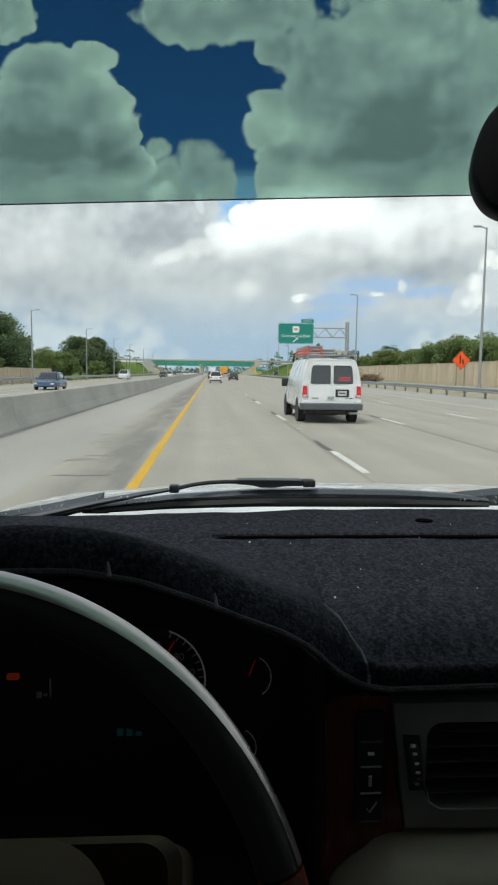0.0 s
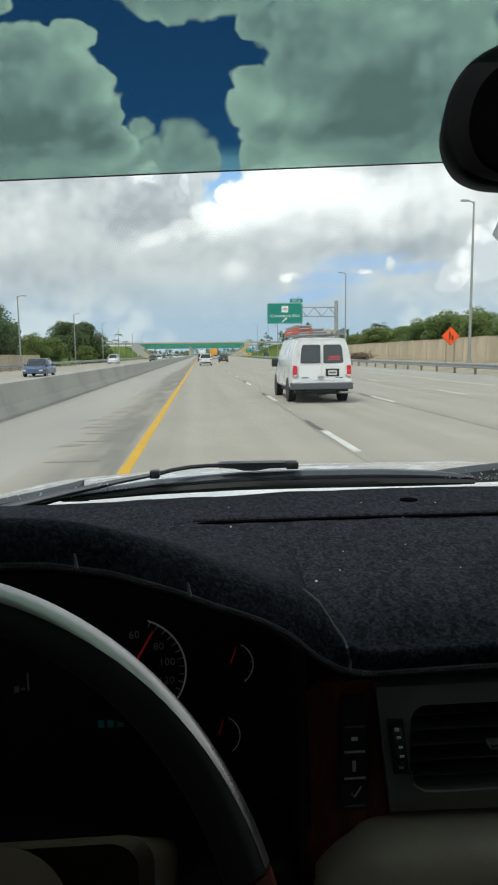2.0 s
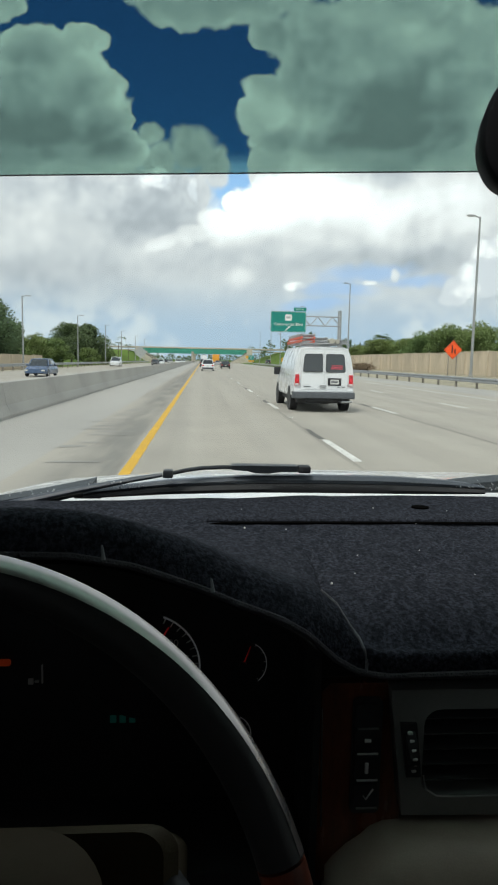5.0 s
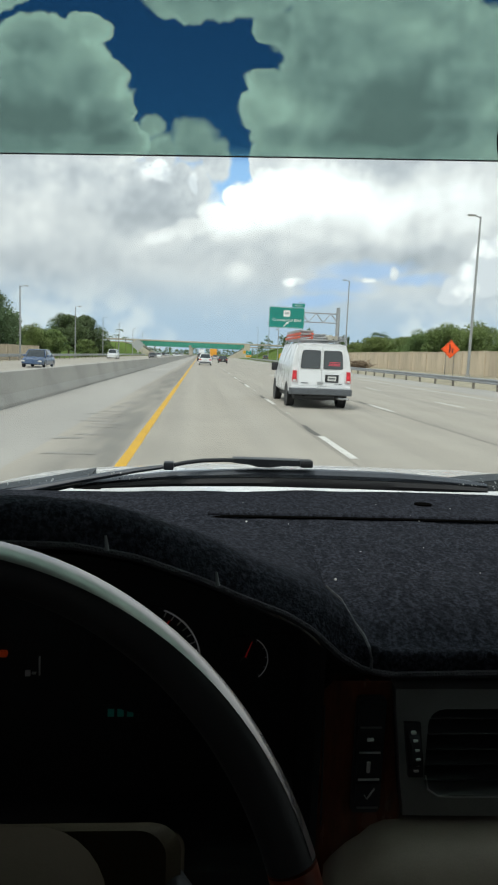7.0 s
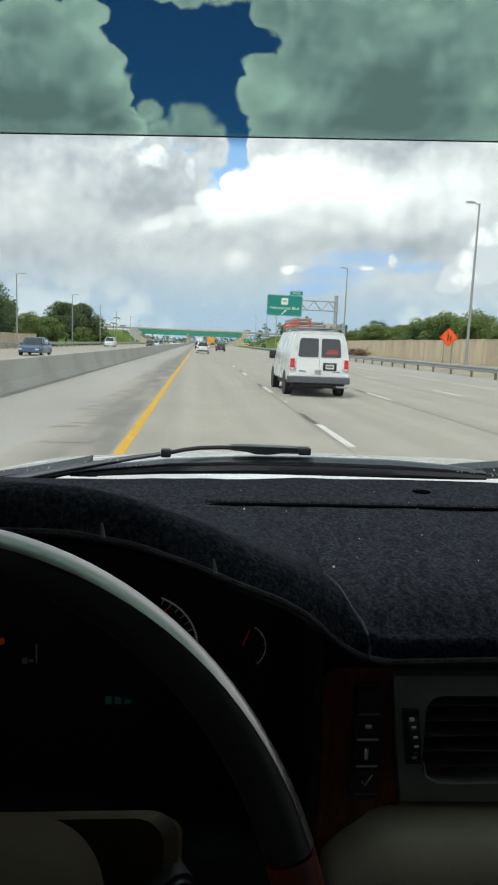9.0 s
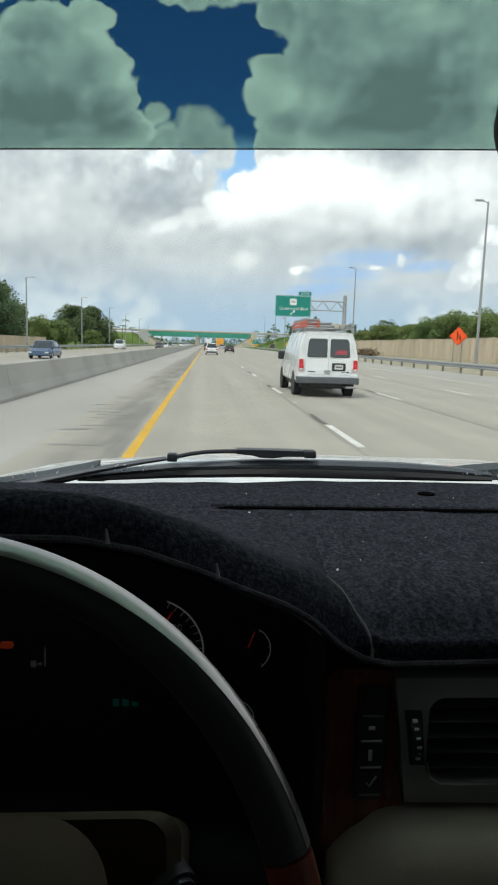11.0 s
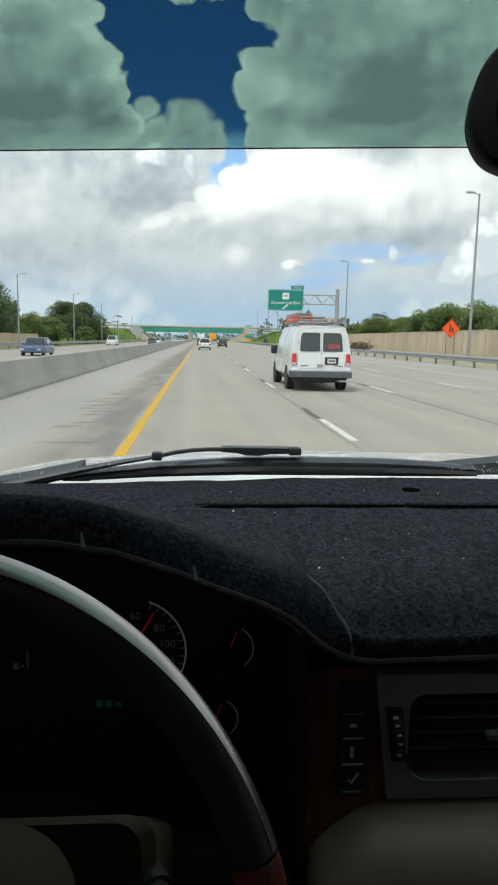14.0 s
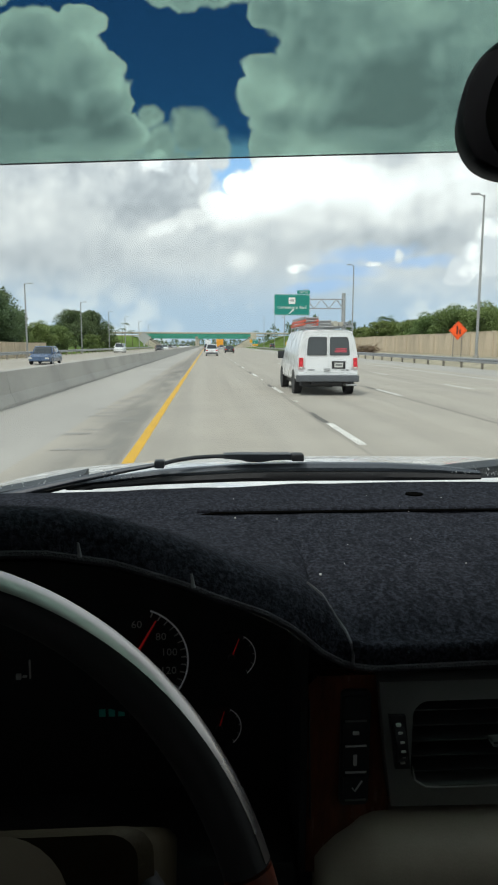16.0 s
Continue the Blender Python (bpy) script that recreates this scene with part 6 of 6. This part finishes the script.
def build_gantry():
    """A cantilevered green exit sign over the outer lanes."""
    y = 100.0
    g = thing("exit_sign", "green overhead exit sign on a cantilever truss", "road sign")
    post = part("post", tube(B(), [(20.5, y + 0.4, 0.1), (20.45, y + 0.4, 9.2)], [0.32, 0.28], 16), STEEL, g, "thick grey steel post")
    part("post_cap", disc(B(), (20.45, y + 0.4, 9.23), (0, 0, 1), 0.31, 0.08, 16), STEEL, post)
    for yy in (y + 0.15, y + 0.65):
        for z in (7.0, 8.35):
            part("chord", tube(B(), [(10.3, yy, z), (20.5, yy, z)], 0.07, 8), STEEL, g)
        for i in range(9):
            x0 = 10.4 + 1.12 * i
            za, zb = (7.0, 8.35) if i % 2 else (8.35, 7.0)
            part("truss_web", tube(B(), [(x0, yy, za), (x0 + 1.12, yy, zb)], 0.04, 6), STEEL, g)
    sign = part("panel", plate(B(), rounded(10.0, 15.3, 5.95, 9.0, 0.28, 6), y - 0.10, y - 0.05), SIGNGREEN, g, "green reflective panel")
    part("border", fill(plate(B(), rounded(10.06, 15.24, 6.01, 8.94, 0.25, 6), y - 0.104, y - 0.10)), PRINT_WHITE, sign)
    part("field", fill(plate(B(), rounded(10.09, 15.21, 6.04, 8.91, 0.22, 6), y - 0.108, y - 0.103)), SIGNGREEN, sign)
    part("shield", fill(plate(B(), rounded(12.15, 13.15, 7.60, 8.55, 0.14, 4), y - 0.113, y - 0.107)), PRINT_WHITE, sign, "white route shield")
    part("shield_bar", fill(plate(B(), rounded(12.35, 12.95, 7.95, 8.25, 0.05, 3), y - 0.116, y - 0.112)), SIGNBACK, sign)
    words("Commercial Blvd", 0.62, PRINT_WHITE, pose(12.65, y - 0.112, 7.10, 90, 0, 0), sign)
    arrow = [(12.15, 6.22), (12.30, 6.16), (12.78, 6.62), (12.90, 6.50), (12.97, 6.84), (12.58, 6.83), (12.68, 6.72)]
    part("arrow", fill(plate(B(), arrow, y - 0.113, y - 0.107)), PRINT_WHITE, sign, "white exit arrow")
    tab = part("exit_tab", plate(B(), rounded(13.4, 15.3, 9.05, 9.58, 0.1, 4), y - 0.10, y - 0.05), SIGNGREEN, g, "green exit number tab")
    words("EXIT 62", 0.36, PRINT_WHITE, pose(14.35, y - 0.104, 9.30, 90, 0, 0), tab)
    for x in (11.2, 14.0):
        part("sign_light", box(B(), x - 0.2, x + 0.2, y - 1.3, y - 1.0, 5.55, 5.66, 0.03), STEEL, g)
        part("light_arm", tube(B(), [(x, y - 1.15, 5.65), (x, y, 6.05)], 0.025, 6), STEEL, g)
    for x in (10.6, 12.0, 13.4, 14.8):
        part("bracket", box(B(), x - 0.05, x + 0.05, y - 0.05, y + 0.1, 6.1, 8.9), STEEL, g)


PRINT_WHITE = surface("white_sign_sheeting", (0.78, 0.79, 0.78), 0.5, vary=0.03, bump=0)
build_gantry()


def build_orange_sign(at):
    s = thing("work_sign", "orange diamond road work sign on two posts", "road sign", at=at)
    h, r = 2.55, 0.86
    p = part("panel", fill(plate(B(), [(0, h - r), (r, h), (0, h + r), (-r, h)], -0.02, 0.0)), ORANGE, s, "orange reflective diamond", smooth=False)
    part("border", fill(plate(B(), [(0, h - r * 0.93), (r * 0.93, h), (0, h + r * 0.93), (-r * 0.93, h)], -0.022, -0.019)), BLACK, p, smooth=False)
    part("field", fill(plate(B(), [(0, h - r * 0.89), (r * 0.89, h), (0, h + r * 0.89), (-r * 0.89, h)], -0.025, -0.021)), ORANGE, p, smooth=False)
    for pts in (((-0.10, h - 0.3), (-0.06, h + 0.1), (-0.10, h + 0.42)), ((0.22, h - 0.32), (0.14, h - 0.02), (0.24, h + 0.06))):
        part("symbol_stroke", tube(B(), [(x, -0.028, z) for x, z in pts], 0.06, 6), BLACK, p)
    for x in (-0.32, 0.32):
        part("post", box(B(), x * 1.2 - 0.04, x * 1.2 + 0.04, 0.003, 0.07, -0.1, h - 0.35, 0.01), POSTWOOD, s)


build_orange_sign(pose(22.8, 60, 0.42))


def build_post_sign(name, label, at, w, h, low, face, bars, posts=1, top=None):
    s = thing(name, label, "road sign", at=at)
    p = part("panel", fill(plate(B(), rounded(-w / 2, w / 2, low, low + h, 0.06, 4), -0.02, 0.0)), face, s)
    for x0, x1, z0, z1 in bars:
        part("bar", box(B(), x0, x1, -0.026, -0.019, low + z0, low + z1), BLACK, p)
    for i in range(posts):
        x = 0 if posts == 1 else (-w * 0.3, w * 0.3)[i]
        part("post", tube(B(), [(x, 0.03, -0.1), (x, 0.03, low + h * 0.9)], 0.04, 8), STEEL, s)
    return s


curve = build_post_sign("curve_sign", "yellow diamond ramp curve sign on a post", pose(22.3, 140, 0.35, 0, 0, 0), 1.0, 0.75, 1.2, SIGNYELLOW, ((-0.3, 0.3, 0.3, 0.45),))
d = [(0, 2.1), (0.85, 2.95), (0, 3.8), (-0.85, 2.95)]
part("diamond", fill(plate(B(), d, -0.03, -0.01)), SIGNYELLOW, curve, "yellow diamond panel", smooth=False)
part("arrow", tube(B(), [(-0.15, -0.035, 2.6), (-0.15, -0.035, 2.95), (0.05, -0.035, 3.1), (0.3, -0.035, 3.1)], 0.06, 6), BLACK, curve, "black bent arrow")
for x, y in ((20.6, 172), (22.5, 186), (24.5, 200), (27.0, 214), (30, 228)):
    c = build_post_sign("chevron_sign", "yellow chevron sign on a post in the grass", pose(x, y, ground_height(x, y)), 0.75, 0.9, 1.3, SIGNYELLOW, ())
    part("chevron", fill(plate(B(), [(-0.2, 1.45), (0.0, 1.45), (0.22, 1.75), (0.0, 2.05), (-0.2, 2.05), (0.02, 1.75)], -0.028, -0.019)), BLACK, c, "black chevron", smooth=False)
gore = build_post_sign("gore_sign", "green exit gore sign with white lettering", pose(16.9, 235, 0), 1.9, 1.5, 1.9, SIGNGREEN, (), posts=2)
words("EXIT", 0.5, PRINT_WHITE, pose(0, -0.024, 3.05, 90, 0, 0), gore)
words("62", 0.5, PRINT_WHITE, pose(-0.15, -0.024, 2.4, 90, 0, 0), gore)
build_post_sign("advisory_sign", "yellow ramp speed sign below the exit sign", pose(16.9, 234.9, 0), 1.9, 0.6, 1.2, SIGNYELLOW, ((-0.6, 0.6, 0.2, 0.4),), posts=2)
back = build_post_sign("sign_back", "bare grey back of a diamond sign beside the opposite road", pose(-22.0, 240, -0.3), 0.6, 0.5, 1.4, SIGNBACK, (), posts=2)
part("diamond", fill(plate(B(), [(0, 1.8), (2.3, 4.1), (0, 6.4), (-2.3, 4.1)], -0.03, -0.01)), SIGNBACK, back, "bare aluminium diamond", smooth=False)
build_post_sign("yellow_sign", "yellow diamond warning sign near the overpass", pose(19.8, 300, 0.1), 1.3, 1.3, 2.4, SIGNYELLOW, ((-0.1, 0.1, 0.3, 1.0),))

# ---------------------------------------------------------------- trees and brush


def leaves(bm, centre, radii, count, size, rnd, droop=0.0):
    """Scatters small folded leaves over the shell of a clump."""
    for _ in range(count):
        v = Vector((rnd.gauss(0, 1), rnd.gauss(0, 1), rnd.gauss(0, 1)))
        v = v.normalized() * rnd.uniform(0.55, 1.05)
        p = Vector(centre) + Vector((v.x * radii[0], v.y * radii[1], v.z * radii[2]))
        s = size * rnd.uniform(0.6, 1.4)
        q = Euler((rnd.uniform(-1.0, 1.0), rnd.uniform(-1.0, 1.0), rnd.uniform(0, 6.28))).to_matrix()
        a, b, c, e = (p + q @ Vector(k) * s for k in ((-0.5, -0.35, 0), (0.5, -0.3, 0.12), (0.45, 0.4, -0.08), (-0.4, 0.35, 0.15)))
        vs = [bm.verts.new(k) for k in (a, b, c, e)]
        bm.faces.new(vs)


def build_tree(name, label, seed, h, w, leaf, trunk_h=0.35, clumps=34, per=360, size=0.20, at=None, low=0.25):
    rnd = random.Random(seed)
    t = thing(name, label, "tree", at=at)
    bm = B()
    tube(bm, [(0, 0, -0.3), (0.1 * rnd.uniform(-1, 1), 0, h * trunk_h * 0.6), (0.2 * rnd.uniform(-1, 1), 0.1, h * trunk_h * 1.6)], [0.05 * h ** 0.7, 0.035 * h ** 0.7, 0.018 * h ** 0.7], 8)
    tips = []
    for i in range(clumps):
        a, rr = rnd.uniform(0, 6.283), rnd.uniform(0.0, 1.0) ** 0.6
        zz = rnd.uniform(low, 0.93)
        env = math.sin(math.pi * min(1, max(0.08, (zz - low + 0.12) / (1.08 - low)))) ** 0.7
        c = (w * rr * env * math.cos(a), w * rr * env * math.sin(a), h * zz)
        tips.append((c, rnd.uniform(0.16, 0.30)))
    for c, _ in tips[::3]:
        tube(bm, [(0, 0, h * trunk_h), (c[0] * 0.5, c[1] * 0.5, h * trunk_h + (c[2] - h * trunk_h) * 0.6), c], [0.016 * h ** 0.7, 0.010 * h ** 0.7, 0.004 * h ** 0.7], 5)
    part("trunk", bm, BARK, t, "brown trunk with limbs")
    cm = B()
    for c, s in tips:
        leaves(cm, c, (w * s * 1.5, w * s * 1.5, h * s * 0.62), per, size, rnd)
    part("crown", cm, leaf, t, "leafy green crown", smooth=False)
    return t


def build_palm(name, label, seed, h, at, fronds=18, reach=2.6):
    rnd = random.Random(seed)
    t = thing(name, label, "palm tree", at=at)
    part("trunk", tube(B(), [(0, 0, -0.2), (0.1, 0, h * 0.5), (0.25, 0, h)], [0.17, 0.13, 0.11], 8), BARK, t, "slender ringed trunk")
    bm = B()
    for i in range(fronds):
        a = 2.4 * i
        lift = rnd.uniform(-0.2, 1.0)
        d = Vector((math.cos(a), math.sin(a), 0))
        side = Vector((-math.sin(a), math.cos(a), 0))
        for j in range(14):
            f0 = j / 14
            p = Vector((0.25, 0, h)) + d * reach * f0 * (0.75 + 0.25 * (1 - lift)) + Vector((0, 0, reach * (lift * f0 - (0.55 + 0.5 * lift) * f0 * f0)))
            wdt = 0.55 * math.sin(math.pi * min(1, f0 * 0.9 + 0.12)) * reach / 2.6
            for s in (-1, 1):
                tip = p + side * s * wdt + d * 0.18 + Vector((0, 0, -0.22 * wdt / 0.5))
                q = [bm.verts.new(k) for k in (p, p + d * 0.11, tip + d * 0.05, tip)]
                bm.faces.new(q)
    part("fronds", bm, DARKLEAF, t, "arching green fronds", smooth=False)
    return t


rnd = random.Random(21)
broad = [build_tree("tree", "broad mid-green tree behind the noise wall", 1, 7.0, 3.6, LEAF, at=pose(40, 95, 0.4), size=0.21),
         build_tree("tree", "dense dark green tree beside the motorway", 2, 8.5, 4.2, DARKLEAF, at=pose(-34, 112, -0.3), size=0.22, clumps=40),
         build_tree("tree", "low spreading green tree", 3, 5.2, 3.4, LEAF, at=pose(38, 78, 0.4), size=0.19, low=0.15)]
pine = build_tree("tree", "tall thin feathery tree against the sky", 5, 9.5, 1.5, DARKLEAF, at=pose(48, 300, 5.5), clumps=22, per=34, size=0.42, trunk_h=0.5)
right = [(36, 66, 2, .78), (37, 73, 0, .72), (40, 84, 2, .95), (38, 90, 0, .85), (37, 100, 0, .98), (41, 106, 1, .8), (37, 112, 0, .9), (38, 122, 2, 1.1), (42, 128, 1, .72), (36, 136, 2, 1.15), (40, 146, 2, 1.2), (36, 155, 2, 1.0), (44, 160, 0, .8),
         (38, 176, 2, .8), (34, 190, 2, .6), (42, 205, 0, .7), (36, 222, 2, .8), (46, 235, 2, .9), (31, 246, 2, .5), (40, 262, 0, .75), (52, 255, 1, .7)]
for i, (x, y, kind, s) in enumerate(right):
    copy_thing(broad[kind], pose(x, y, ground_height(x, y), 0, 0, 47 * i) @ Matrix.Scale(s, 4))
left = [(-31, 98, 1, 1.05), (-33, 105, 1, 1.1), (-30, 124, 0, .75), (-29, 132, 2, .95), (-31, 140, 2, .8), (-33, 172, 1, 1.1), (-30, 180, 1, 1.12), (-34, 187, 1, 1.1), (-28.5, 168, 2, .75), (-29, 196, 2, .85), (-29, 208, 2, .75), (-36, 150, 0, .8),
        (-40, 118, 1, .9), (-42, 138, 1, .9), (-31, 92, 0, .75), (-36, 95, 1, .8)]
for i, (x, y, kind, s) in enumerate(left):
    copy_thing(broad[kind], pose(x, y, -0.3, 0, 0, 61 * i) @ Matrix.Scale(s * 1.08, 4))
for i in range(1):
    copy_thing(pine, pose(-37 + 2.2 * (i % 3), 138 + 4 * i, -0.3, 0, 0, 80 * i) @ Matrix.Scale(0.9 + 0.04 * i, 4))
build_palm("palm_tree", "green palm behind the noise wall", 3, 6.6, pose(37, 138, 0.4), 22, 3.0)
build_palm("palm_tree", "green palm with long fronds over the wall", 4, 3.6, pose(33.5, 68, 0.4), 18, 2.8)
palm = build_palm("palm_tree", "small palm beside the overpass", 6, 7.5, pose(-36, 300, 3.0), 14, 2.6)
for i, (x, y, s) in enumerate(((-38, 306, 1.0), (-40.5, 303, .95), (-43, 309, 1.05), (-34, 312, .9), (-47, 300, 1.0), (30, 420, 1.2), (9, 470, 1.0))):
    copy_thing(palm, pose(x, y, max(0, ground_height(x, y)) - 0.1, 0, 0, 70 * i) @ Matrix.Scale(s, 4))


def build_far_woods():
    """Low woods along the horizon."""
    r = random.Random(9)
    for name, spots, lf in (("far_woods_right", [(36 + 3.4 * i + r.uniform(-2, 2), 395 + 1.1 * i + r.uniform(-12, 12)) for i in range(60)], DARKLEAF), ("far_woods_left", [(-42 - 4.2 * i + r.uniform(-2, 2), 300 + 0.6 * i + r.uniform(-12, 12)) for i in range(60)], DARKLEAF),
                            ("far_woods_ahead", [(-60 + 3.0 * i, 640 + r.uniform(-20, 20)) for i in range(60)], DARKLEAF)):
        bm = B()
        for x, y in spots:
            h = r.uniform(4.5, 9.0)
            for k in range(3):
                leaves(bm, (x + r.uniform(-2, 2), y + r.uniform(-2, 2), ground_height(x, y) + h * (0.25 + 0.25 * k)), (2.6 - 0.6 * k, 2.6 - 0.6 * k, h * 0.24), 26, 0.9, r)
        tagged(part(name, bm, lf, smooth=False), "distant dark green woods along the horizon", "woods", kind="stuff")


build_far_woods()
for i in range(24):
    x = 44 + 3.1 * i + rnd.uniform(-1.5, 1.5)
    copy_thing(pine, pose(x, 318 + rnd.uniform(0, 40), ground_height(x, 340) - 0.2, 0, 0, 33 * i) @ Matrix.Scale(rnd.uniform(0.4, 0.75), 4))


def build_brush_pile(at):
    """A heap of cut brown branches."""
    r = random.Random(15)
    bm = B()
    for i in range(150):
        a = Vector((r.gauss(0, 1.3), r.gauss(0, 0.5), abs(r.gauss(0, 0.5))))
        b = a + Vector((r.uniform(-1.2, 1.2), r.uniform(-0.5, 0.5), r.uniform(-0.1, 0.8)))
        tube(bm, [a, (a + b) / 2 + Vector((0, 0, r.uniform(0, 0.15))), b], [0.03, 0.02, 0.008], 4)
    leaves(bm, (0, 0, 0.5), (1.7, 0.7, 0.7), 300, 0.22, r)
    tagged(part("brush_pile", bm, DRY, at=at), "heap of dry brown cut branches beside the wall", "brush pile", kind="stuff")


build_brush_pile(pose(23.5, 98, 0.42))
ow = build_post_sign("rail_end_marker", "yellow marker at the end of the guardrail", pose(19.3, 89, 0.1), 0.4, 0.7, 0.3, SIGNYELLOW, ())
